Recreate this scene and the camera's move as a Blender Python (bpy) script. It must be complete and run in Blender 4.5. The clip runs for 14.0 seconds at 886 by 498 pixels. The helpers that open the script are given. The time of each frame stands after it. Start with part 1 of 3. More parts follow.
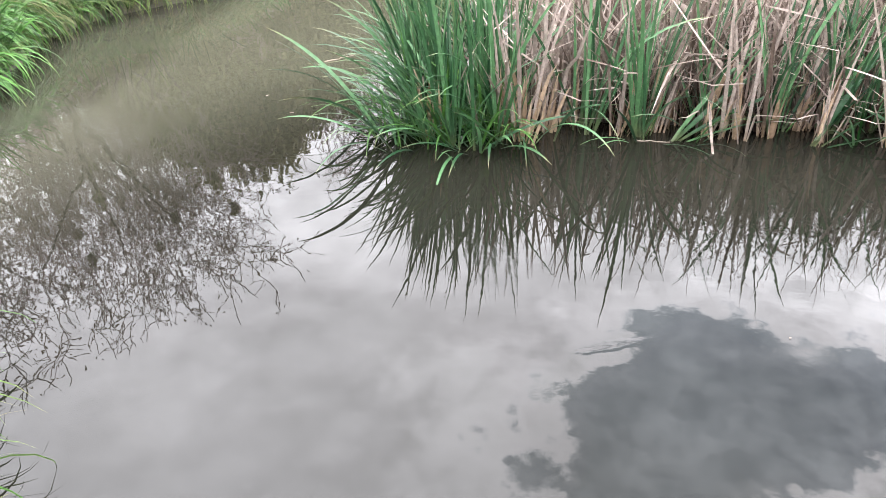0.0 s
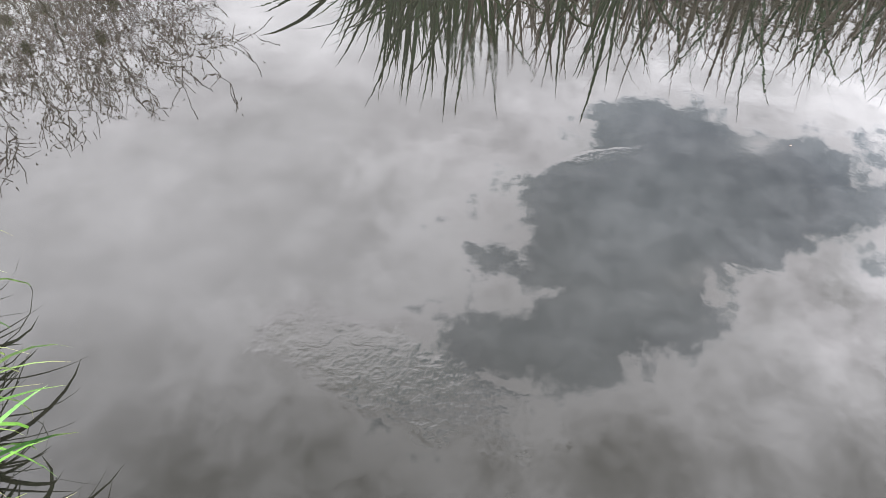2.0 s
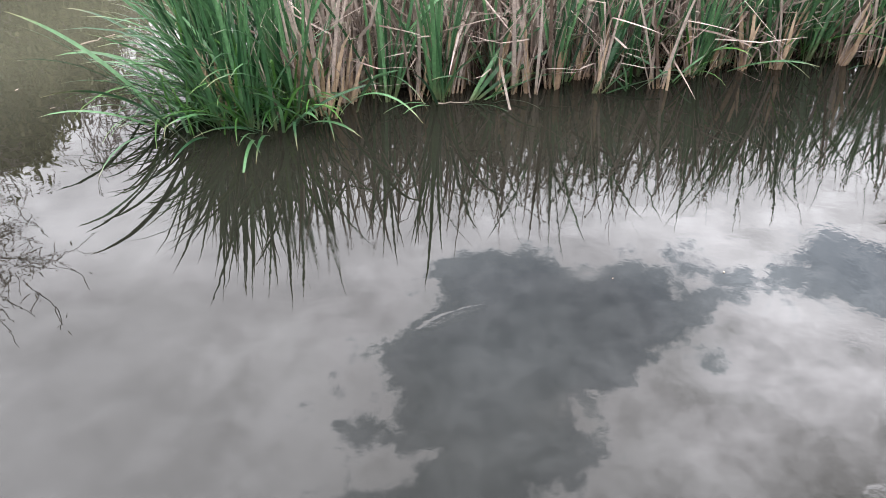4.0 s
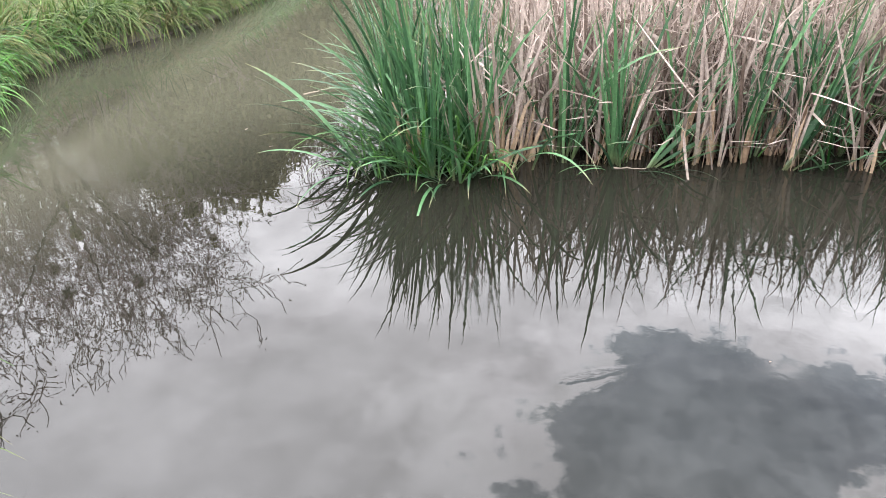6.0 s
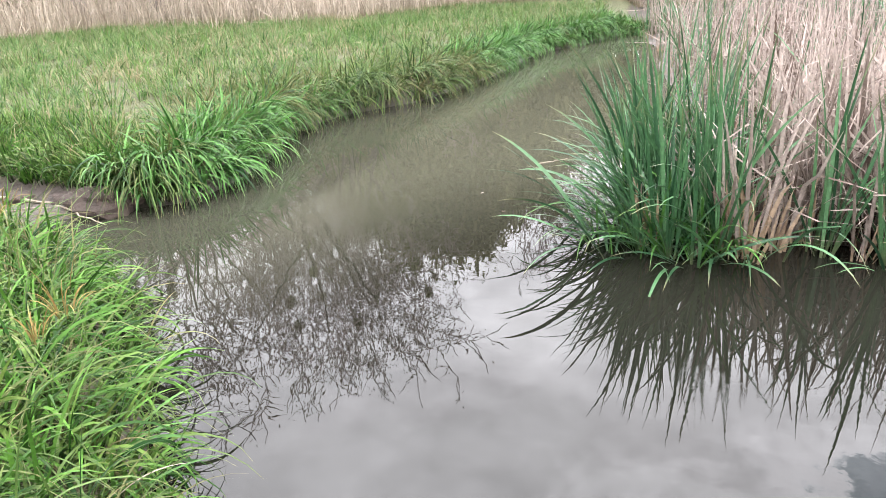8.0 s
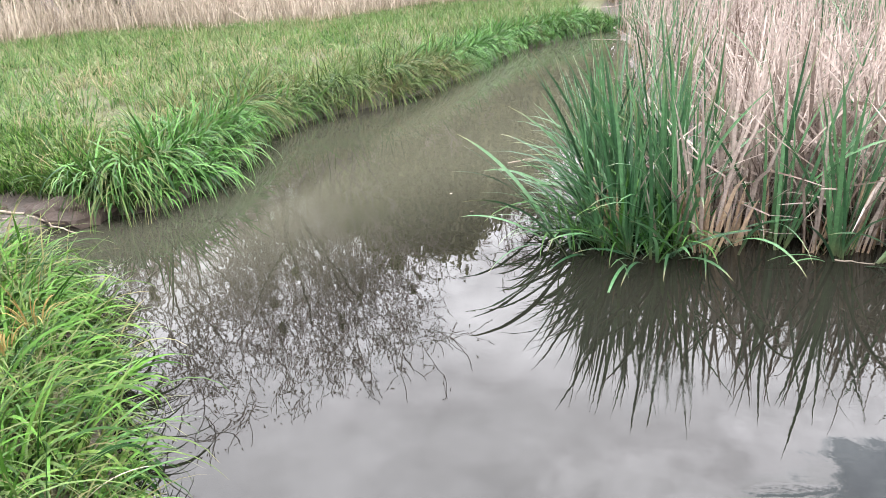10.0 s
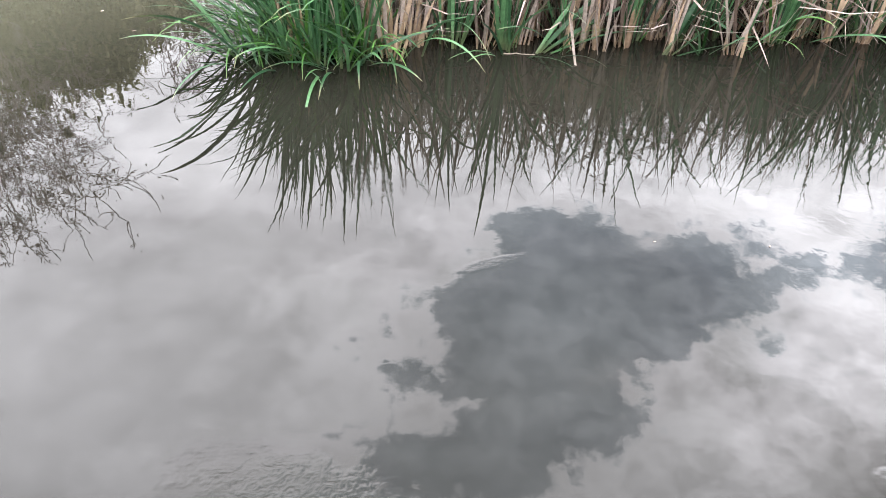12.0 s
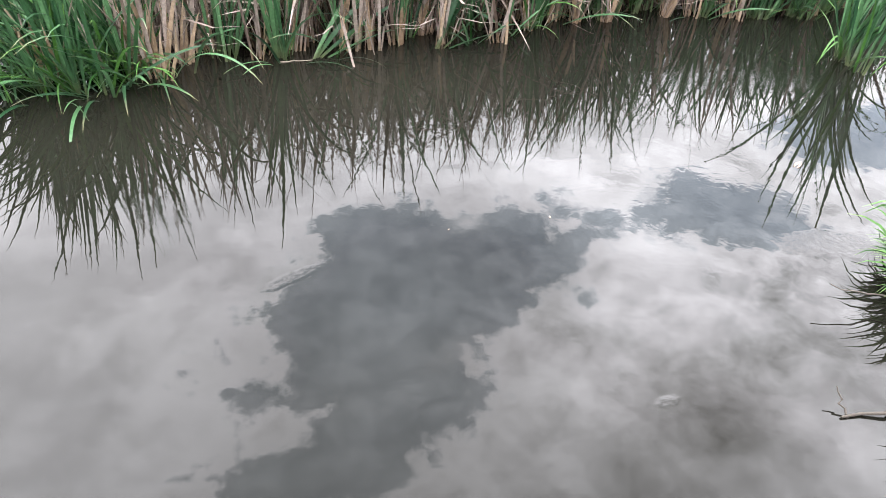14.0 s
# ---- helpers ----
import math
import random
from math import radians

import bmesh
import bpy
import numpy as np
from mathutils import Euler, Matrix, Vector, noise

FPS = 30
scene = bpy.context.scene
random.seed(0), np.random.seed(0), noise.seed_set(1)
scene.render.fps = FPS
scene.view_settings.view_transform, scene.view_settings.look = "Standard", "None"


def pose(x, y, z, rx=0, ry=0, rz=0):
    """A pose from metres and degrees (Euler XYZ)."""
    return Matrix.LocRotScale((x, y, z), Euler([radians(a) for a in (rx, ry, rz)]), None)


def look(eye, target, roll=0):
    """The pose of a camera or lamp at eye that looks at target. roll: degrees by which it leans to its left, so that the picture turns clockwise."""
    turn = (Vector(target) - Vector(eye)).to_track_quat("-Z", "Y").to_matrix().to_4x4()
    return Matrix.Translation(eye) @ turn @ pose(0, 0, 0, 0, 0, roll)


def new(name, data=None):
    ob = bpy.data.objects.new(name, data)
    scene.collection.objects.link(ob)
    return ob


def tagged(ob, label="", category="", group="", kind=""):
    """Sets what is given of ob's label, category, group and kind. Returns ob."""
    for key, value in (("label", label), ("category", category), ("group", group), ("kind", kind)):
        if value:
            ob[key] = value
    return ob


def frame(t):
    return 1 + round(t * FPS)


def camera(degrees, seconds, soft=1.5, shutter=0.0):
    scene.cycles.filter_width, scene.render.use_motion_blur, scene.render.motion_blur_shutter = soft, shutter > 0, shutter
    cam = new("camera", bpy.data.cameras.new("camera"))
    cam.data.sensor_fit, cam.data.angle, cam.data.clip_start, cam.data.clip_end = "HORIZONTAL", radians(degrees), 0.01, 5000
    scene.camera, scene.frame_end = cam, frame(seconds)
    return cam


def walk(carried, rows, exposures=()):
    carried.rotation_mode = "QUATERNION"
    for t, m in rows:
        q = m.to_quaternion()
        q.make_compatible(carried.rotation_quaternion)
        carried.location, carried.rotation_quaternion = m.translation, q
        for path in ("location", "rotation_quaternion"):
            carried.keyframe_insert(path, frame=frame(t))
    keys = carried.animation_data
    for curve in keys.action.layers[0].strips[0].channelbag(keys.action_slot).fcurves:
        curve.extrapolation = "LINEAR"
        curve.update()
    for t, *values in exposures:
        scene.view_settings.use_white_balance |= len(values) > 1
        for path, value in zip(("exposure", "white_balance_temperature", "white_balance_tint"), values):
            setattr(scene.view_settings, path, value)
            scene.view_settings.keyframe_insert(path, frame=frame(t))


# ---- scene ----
cam = camera(65.2, 14.0, soft=0.45)
PATH = [
    (0, (0.029, -0.020, 1.589), (0.029, 1.707, 0.580), -1.06),
    (0.3, (0.033, -0.010, 1.602), (0.072, 1.775, 0.701), -1.44),
    (0.5, (0.045, -0.008, 1.594), (0.125, 1.810, 0.765), -1.16),
    (0.8, (0.031, 0.042, 1.665), (0.193, 1.867, 0.863), -0.85),
    (1, (0.008, 0.054, 1.688), (0.145, 1.805, 0.732), -1.46),
    (1.2, (-0.011, 0.071, 1.667), (0.093, 1.714, 0.530), -0.83),
    (1.5, (-0.061, 0.080, 1.604), (0.051, 1.600, 0.309), 0.30),
    (1.7, (-0.049, 0.088, 1.606), (0.045, 1.524, 0.217), 0.47),
    (2, (-0.061, 0.137, 1.543), (0.034, 1.490, 0.073), 1.12),
    (2.5, (-0.093, 0.118, 1.555), (0.081, 1.467, 0.089), 1.96),
    (2.7, (-0.095, 0.094, 1.573), (0.156, 1.473, 0.146), 2.07),
    (3, (-0.107, 0.059, 1.629), (0.279, 1.484, 0.279), 2.95),
    (3.2, (-0.131, 0.045, 1.668), (0.306, 1.497, 0.364), 0.80),
    (3.5, (-0.093, 0.096, 1.612), (0.415, 1.604, 0.401), 1.03),
    (3.7, (-0.092, 0.113, 1.611), (0.455, 1.647, 0.450), 1.08),
    (5.8, (0.084, 0.026, 1.555), (0.388, 1.770, 0.625), 1.06),
    (6, (0.027, -0.020, 1.621), (0.083, 1.741, 0.675), -1.47),
    (6.2, (-0.005, -0.036, 1.647), (-0.134, 1.717, 0.694), -0.74),
    (6.5, (-0.051, 0.006, 1.592), (-0.409, 1.727, 0.639), -2.32),
    (7, (-0.061, -0.015, 1.591), (-0.587, 1.712, 0.730), -2.51),
    (7.5, (-0.069, 0.015, 1.612), (-0.579, 1.787, 0.838), -2.90),
    (8, (-0.073, 0.010, 1.617), (-0.612, 1.784, 0.868), -2.58),
    (8.2, (-0.074, 0.011, 1.620), (-0.627, 1.789, 0.889), -2.60),
    (10.3, (0.064, -0.045, 1.680), (-0.413, 1.736, 0.904), -3.61),
    (10.5, (0.051, -0.025, 1.685), (-0.301, 1.693, 0.724), -1.64),
    (10.7, (-0.006, -0.029, 1.634), (-0.234, 1.649, 0.569), -1.38),
    (11, (-0.020, -0.097, 1.541), (-0.082, 1.540, 0.393), 0.01),
    (11.5, (-0.025, -0.032, 1.555), (0.148, 1.563, 0.361), 1.04),
    (12, (-0.041, 0.022, 1.627), (0.329, 1.567, 0.412), 2.63),
    (12.5, (-0.028, 0.017, 1.642), (0.488, 1.522, 0.430), 2.49),
    (13, (-0.052, 0.059, 1.632), (0.593, 1.524, 0.434), 4.32),
    (13.5, (-0.050, 0.028, 1.582), (0.669, 1.475, 0.403), 4.40),
    (14, (0.043, -0.019, 1.673), (0.879, 1.348, 0.477), 4.06),
]
walk(cam, [(t, look(eye, target, roll)) for t, eye, target, roll in PATH],
     exposures=[(0, 0.14), (0.5, 0.06), (1.0, 0.05), (1.5, 0.0), (2.0, 0.03), (2.5, -0.16), (3.0, -0.31), (3.7, -0.33), (5.8, -0.03), (6.5, 0.05), (8.2, 0.0), (10.3, 0.02),
                (11.5, 0.14), (12.5, 0.04), (13.2, -0.01), (14, -0.02)])

# ---- light: a bright, broken cloud cover, the sun veiled behind it ----
SUN_AZ, SUN_EL = radians(97), radians(43)


class Nodes:
    """Short forms for building node trees."""

    def __init__(self, tree):
        self.tree = tree
        tree.nodes.clear()

    def add(self, kind, **values):
        n = self.tree.nodes.new(kind)
        for key, value in values.items():
            setattr(n, key, value)
        return n

    def link(self, a, b):
        self.tree.links.new(a, b)

    def put(self, socket, value):
        if hasattr(value, "is_linked"):
            self.link(value, socket)
        else:
            socket.default_value = value

    def math(self, op, a, b=0.0, c=0.0, clamp=False):
        n = self.add("ShaderNodeMath", operation=op, use_clamp=clamp)
        for s, v in zip(n.inputs, (a, b, c)):
            self.put(s, v)
        return n.outputs[0]

    def mix(self, f, a, b):
        n = self.add("ShaderNodeMix", data_type="RGBA")
        self.put(n.inputs[0], f)
        self.put(n.inputs[6], a if hasattr(a, "is_linked") else (*a, 1))
        self.put(n.inputs[7], b if hasattr(b, "is_linked") else (*b, 1))
        return n.outputs[2]

    def noise(self, vec, scale, detail=3.0, rough=0.55, warp=0.0):
        n = self.add("ShaderNodeTexNoise")
        if vec is not None:
            self.link(vec, n.inputs["Vector"])
        n.inputs["Scale"].default_value, n.inputs["Detail"].default_value = scale, detail
        n.inputs["Roughness"].default_value, n.inputs["Distortion"].default_value = rough, warp
        return n.outputs["Fac"]

    def step(self, v, lo, hi, out_lo=0.0, out_hi=1.0):
        n = self.add("ShaderNodeMapRange", interpolation_type="SMOOTHSTEP")
        for i, x in enumerate((v, lo, hi, out_lo, out_hi)):
            self.put(n.inputs[i], x)
        return n.outputs[0]


world = bpy.data.worlds.new("sky")
scene.world = world
world.use_nodes = True
W = Nodes(world.node_tree)
sky = W.add("ShaderNodeTexSky", sky_type="NISHITA", sun_disc=False, sun_elevation=SUN_EL, sun_rotation=SUN_AZ)
sep = W.add("ShaderNodeSeparateXYZ")
W.link(W.add("ShaderNodeTexCoord").outputs["Generated"], sep.inputs[0])
up = W.math("MAXIMUM", sep.outputs[2], 0.1)
su, sv = W.math("DIVIDE", sep.outputs[0], up), W.math("DIVIDE", sep.outputs[1], up)
flat = W.add("ShaderNodeCombineXYZ")
W.link(su, flat.inputs[0])
W.link(sv, flat.inputs[1])
deck = flat.outputs[0]


def gap(u, v, a, b, turn=0.0):
    """A soft oval of the cloud deck, 1 in its middle."""
    c, s = math.cos(radians(turn)), math.sin(radians(turn))
    du, dv = W.math("SUBTRACT", su, u), W.math("SUBTRACT", sv, v)
    p = W.math("ADD", W.math("MULTIPLY", du, c / a), W.math("MULTIPLY", dv, s / a))
    q = W.math("ADD", W.math("MULTIPLY", du, -s / b), W.math("MULTIPLY", dv, c / b))
    r2 = W.math("ADD", W.math("MULTIPLY", p, p), W.math("MULTIPLY", q, q))
    return W.math("EXPONENT", W.math("MULTIPLY", r2, -1.0))


def hole(u, v, a, b, turn=0.0):
    """How deep inside an oval opening of the cloud deck: above 0 in it, below 0 outside."""
    c, s = math.cos(radians(turn)), math.sin(radians(turn))
    du, dv = W.math("SUBTRACT", su, u), W.math("SUBTRACT", sv, v)
    p = W.math("ADD", W.math("MULTIPLY", du, c / a), W.math("MULTIPLY", dv, s / a))
    q = W.math("ADD", W.math("MULTIPLY", du, -s / b), W.math("MULTIPLY", dv, c / b))
    r = W.math("SQRT", W.math("ADD", W.math("MULTIPLY", p, p), W.math("MULTIPLY", q, q)))
    return W.math("MULTIPLY", W.math("SUBTRACT", 1.0, r), min(a, b))


billow = W.noise(deck, 3.1, 9.0, 0.6, 0.15)
puffs = W.noise(deck, 8.0, 9.0, 0.66, 0.2)
shreds = W.noise(deck, 24.0, 6.0, 0.65, 0.3)
broad = W.noise(deck, 1.1, 3.0, 0.5, 0.2)
opening = hole(0.64, 1.06, 0.46, 0.22, 8)
for other in (hole(0.62, 1.22, 0.22, 0.17), hole(0.40, 0.90, 0.24, 0.20), hole(0.24, 0.70, 0.31, 0.12, 14), hole(1.49, 0.97, 0.25, 0.19, -20), hole(2.25, 1.15, 0.36, 0.2)):
    opening = W.math("MAXIMUM", opening, other)
ragged = W.math("ADD", W.math("MULTIPLY", W.math("SUBTRACT", billow, 0.5), 0.45), W.math("MULTIPLY", W.math("SUBTRACT", puffs, 0.5), 0.34))
ragged = W.math("ADD", ragged, W.math("MULTIPLY", W.math("SUBTRACT", shreds, 0.5), 0.10))
opening = W.math("ADD", opening, ragged)
clear = W.step(opening, -0.022, 0.03)
wisps = W.math("ADD", W.math("MULTIPLY", gap(0.81, 1.22, 0.05, 0.035, 20), 0.5), W.math("MULTIPLY", gap(0.54, 0.83, 0.07, 0.035, 20), 0.25))
veil = W.math("ADD", W.math("ADD", W.step(puffs, 0.32, 0.68, 0.28, 0.45), wisps), W.math("MULTIPLY", gap(0.25, 0.72, 0.35, 0.2, 15), 0.10))
mask = W.math("SUBTRACT", 1.0, W.math("MULTIPLY", clear, W.math("SUBTRACT", 1.0, veil)), clamp=True)
rim = W.math("MULTIPLY", W.step(opening, -0.22, -0.05), W.math("SUBTRACT", 1.0, clear))
sunward = gap(1.25, 0.65, 0.8, 0.6)
tone = W.math("ADD", 0.97, W.math("MULTIPLY", rim, 0.20))
for k, u, v, a, b, turn in ((0.20, -0.35, 0.92, 0.42, 0.2, 10), (-0.6, -0.10, 0.45, 0.5, 0.18, 0), (-0.10, 0.1, 1.45, 0.7, 0.2, 0), (0.34, 1.02, 0.74, 0.4, 0.13, 25),
                            (0.38, 1.2, 1.08, 0.2, 0.34, 0), (-0.26, 0.88, 0.46, 0.32, 0.11, 8), (0.75, 1.12, 0.27, 0.13, 0.09, 0)):
    tone = W.math("ADD", tone, W.math("MULTIPLY", gap(u, v, a, b, turn), k))
tone = W.math("ADD", tone, W.math("MULTIPLY", W.math("SUBTRACT", broad, 0.5), 0.75))
tone = W.math("ADD", tone, W.math("MULTIPLY", W.math("SUBTRACT", billow, 0.5), W.math("ADD", 1.0, W.math("MULTIPLY", sunward, 0.8))))
tone = W.math("ADD", tone, W.math("MULTIPLY", W.math("SUBTRACT", puffs, 0.5), W.math("ADD", 0.55, W.math("MULTIPLY", sunward, 1.9))))
tone = W.math("ADD", tone, W.math("MULTIPLY", W.math("SUBTRACT", shreds, 0.5), W.math("ADD", 0.12, W.math("MULTIPLY", sunward, 0.5))))
glow = W.math("MULTIPLY", W.math("MAXIMUM", tone, 0.3), 7.7)
glow = W.math("MULTIPLY", glow, W.step(sv, -1.2, 0.7, 0.68, 1.3))
low = W.math("SQRT", W.math("ADD", W.math("MULTIPLY", su, su), W.math("MULTIPLY", sv, sv)))
glow = W.math("MULTIPLY", glow, W.step(low, 1.6, 2.6, 1.0, 0.62))
cloud = W.add("ShaderNodeMix", data_type="RGBA", blend_type="MULTIPLY")
cloud.inputs[0].default_value = 1
W.link(W.mix(mask, (0.86, 0.965, 1.06), (0.982, 0.973, 1.032)), cloud.inputs[6])
grey = W.add("ShaderNodeCombineXYZ")
for i in range(3):
    W.link(glow, grey.inputs[i])
W.link(grey.outputs[0], cloud.inputs[7])
blue = W.add("ShaderNodeVectorMath", operation="SCALE")
W.link(sky.outputs[0], blue.inputs[0])
blue.inputs["Scale"].default_value = 0.41
back = W.add("ShaderNodeBackground")
W.link(W.mix(mask, blue.outputs[0], cloud.outputs[2]), back.inputs[0])
back.inputs[1].default_value = 1.0
W.link(back.outputs[0], W.add("ShaderNodeOutputWorld").inputs[0])

sun = new("sun", bpy.data.lights.new("sun", "SUN"))
sun.data.energy, sun.data.angle, sun.data.color = 1.7, radians(11), (1.0, 0.95, 0.88)
sun.matrix_world = look((0, 0, 30), (-30 * math.sin(SUN_AZ) * math.cos(SUN_EL), -30 * math.cos(SUN_AZ) * math.cos(SUN_EL),
                                     30 - 30 * math.sin(SUN_EL)))


# ---- materials ----
def material(name):
    m = bpy.data.materials.new(name)
    m.use_nodes = True
    return m, Nodes(m.node_tree)


def out(N, shader):
    N.link(shader, N.add("ShaderNodeOutputMaterial").inputs[0])


def chance(N):
    """A number per piece: differs from object to object and from blade to blade."""
    a = N.add("ShaderNodeObjectInfo").outputs["Random"]
    b = N.add("ShaderNodeNewGeometry").outputs["Random Per Island"]
    return N.math("FRACT", N.math("ADD", a, b))


def leaf_material(name, dark, light, tip, foot, through_light=0.3, rough=0.45, patch=0.0, patch_colour=(0.2, 0.17, 0.06), tips=0.78, gloss=0.28, patch_size=1.3):
    """Blades: green from dark to light by chance, a withered tip, a pale, brown or shade-darkened foot, fine veins
    along the blade.
    """
    m, N = material(name)
    uv = N.add("ShaderNodeUVMap", uv_map="along")
    sp = N.add("ShaderNodeSeparateXYZ")
    N.link(uv.outputs[0], sp.inputs[0])
    r = chance(N)
    col = N.mix(r, dark, light)
    r2 = N.math("FRACT", N.math("MULTIPLY", r, 7.31))
    col = N.mix(N.step(sp.outputs[0], N.math("SUBTRACT", tips, N.math("MULTIPLY", r2, 0.25)), 1.02, 0.0, 0.85), col, tip)
    # foot colour; the near-black ones paint the shade low between blades
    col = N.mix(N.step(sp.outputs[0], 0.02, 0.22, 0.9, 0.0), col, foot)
    where = N.add("ShaderNodeNewGeometry").outputs["Position"]
    if patch:
        pn = N.noise(where, patch_size, 3.0, 0.6)
        dry = N.math("MULTIPLY", N.step(N.math("ADD", N.math("MULTIPLY", pn, 0.8), N.math("MULTIPLY", r2, 0.35)), 0.58, 0.8), patch)
        col = N.mix(dry, col, patch_colour)
    mott = N.noise(where, 38.0, 3.0, 0.6)
    hue = N.add("ShaderNodeHueSaturation")
    N.link(col, hue.inputs["Color"])
    N.link(N.step(mott, 0.3, 0.75, 0.78, 1.2), hue.inputs["Value"])
    p = N.add("ShaderNodeBsdfPrincipled")
    N.link(hue.outputs[0], p.inputs["Base Color"])
    p.inputs["Roughness"].default_value = rough
    p.inputs["Specular IOR Level"].default_value = gloss
    wave = N.math("SINE", N.math("MULTIPLY", sp.outputs[1], 40.0))
    bump = N.add("ShaderNodeBump")
    bump.inputs["Strength"].default_value, bump.inputs["Distance"].default_value = 0.25, 0.001
    N.link(wave, bump.inputs["Height"])
    N.link(bump.outputs[0], p.inputs["Normal"])
    tr = N.add("ShaderNodeBsdfTranslucent")
    N.link(hue.outputs[0], tr.inputs[0])
    mx = N.add("ShaderNodeMixShader")
    mx.inputs[0].default_value = through_light
    N.link(p.outputs[0], mx.inputs[1])
    N.link(tr.outputs[0], mx.inputs[2])
    out(N, mx.outputs[0])
    return m


M_CATTAIL = leaf_material("cattail_leaf", (0.011, 0.048, 0.018), (0.090, 0.200, 0.085), (0.20, 0.18, 0.09), (0.10, 0.11, 0.05), 0.14, 0.36, tips=0.95, gloss=0.42)
# sedge foot almost black, painted-in shade at the base of the tufts
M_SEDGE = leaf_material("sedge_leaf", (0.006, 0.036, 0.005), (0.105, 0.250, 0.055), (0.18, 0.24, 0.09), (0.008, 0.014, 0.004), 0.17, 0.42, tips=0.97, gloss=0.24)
# near-black foot: shade inside the tussocks, put into the blade colour
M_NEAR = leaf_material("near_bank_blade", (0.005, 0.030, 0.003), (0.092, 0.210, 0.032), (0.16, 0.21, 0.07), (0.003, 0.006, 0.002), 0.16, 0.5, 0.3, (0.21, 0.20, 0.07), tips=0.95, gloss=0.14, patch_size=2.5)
# brown foot darkened to carry the shade under the grass
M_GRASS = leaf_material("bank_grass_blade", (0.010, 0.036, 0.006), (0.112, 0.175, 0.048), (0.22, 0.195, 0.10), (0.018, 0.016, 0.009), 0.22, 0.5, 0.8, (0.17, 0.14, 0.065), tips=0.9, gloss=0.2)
M_MEADOW = leaf_material("meadow_grass_blade", (0.016, 0.062, 0.010), (0.130, 0.225, 0.060), (0.26, 0.24, 0.13), (0.08, 0.075, 0.035), 0.3, 0.55, 0.9, (0.28, 0.235, 0.14), patch_size=0.8)
# dead reed brown taken down dark: the bed's shaded gaps are in this colour
M_SHADED_LITTER = leaf_material("reed_litter", (0.010, 0.006, 0.005), (0.075, 0.045, 0.032), (0.12, 0.085, 0.06), (0.02, 0.010, 0.008), 0.05, 0.7)
M_DEAD = leaf_material("dead_reed", (0.115, 0.083, 0.066), (0.42, 0.352, 0.31), (0.42, 0.35, 0.31), (0.36, 0.25, 0.16), 0.12, 0.75, gloss=0.1)
M_SHEATH = leaf_material("dead_sheath", (0.19, 0.13, 0.085), (0.48, 0.36, 0.25), (0.40, 0.31, 0.23), (0.16, 0.09, 0.05), 0.08, 0.7, gloss=0.12)
M_STRAW = leaf_material("straw", (0.21, 0.17, 0.125), (0.50, 0.425, 0.34), (0.48, 0.41, 0.34), (0.22, 0.18, 0.11), 0.15, 0.6)
M_SEED = leaf_material("sedge_seed_head", (0.10, 0.065, 0.018), (0.27, 0.20, 0.075), (0.30, 0.22, 0.10), (0.12, 0.12, 0.04), 0.1, 0.7, gloss=0.1)


def ground_material():
    m, N = material("bank_soil")
    where = N.add("ShaderNodeNewGeometry").outputs["Position"]
    sp = N.add("ShaderNodeSeparateXYZ")
    N.link(where, sp.inputs[0])
    a, b = N.noise(where, 2.2, 5, 0.6), N.noise(where, 30, 4, 0.65)
    mud = N.mix(a, (0.030, 0.024, 0.019), (0.075, 0.058, 0.047))
    turf = N.mix(N.step(b, 0.3, 0.7), (0.04, 0.045, 0.018), (0.11, 0.11, 0.05))
    col = N.mix(N.step(N.math("ADD", sp.outputs[2], N.math("MULTIPLY", a, 0.12)), 0.17, 0.27), mud, turf)
    p = N.add("ShaderNodeBsdfPrincipled")
    N.link(col, p.inputs["Base Color"])
    N.link(N.step(sp.outputs[2], 0.03, 0.14, 0.6, 0.92), p.inputs["Roughness"])
    bump = N.add("ShaderNodeBump")
    bump.inputs["Strength"].default_value, bump.inputs["Distance"].default_value = 0.8, 0.03
    N.link(N.math("ADD", b, N.noise(where, 9, 4, 0.6)), bump.inputs["Height"])
    N.link(bump.outputs[0], p.inputs["Normal"])
    out(N, p.outputs[0])
    return m


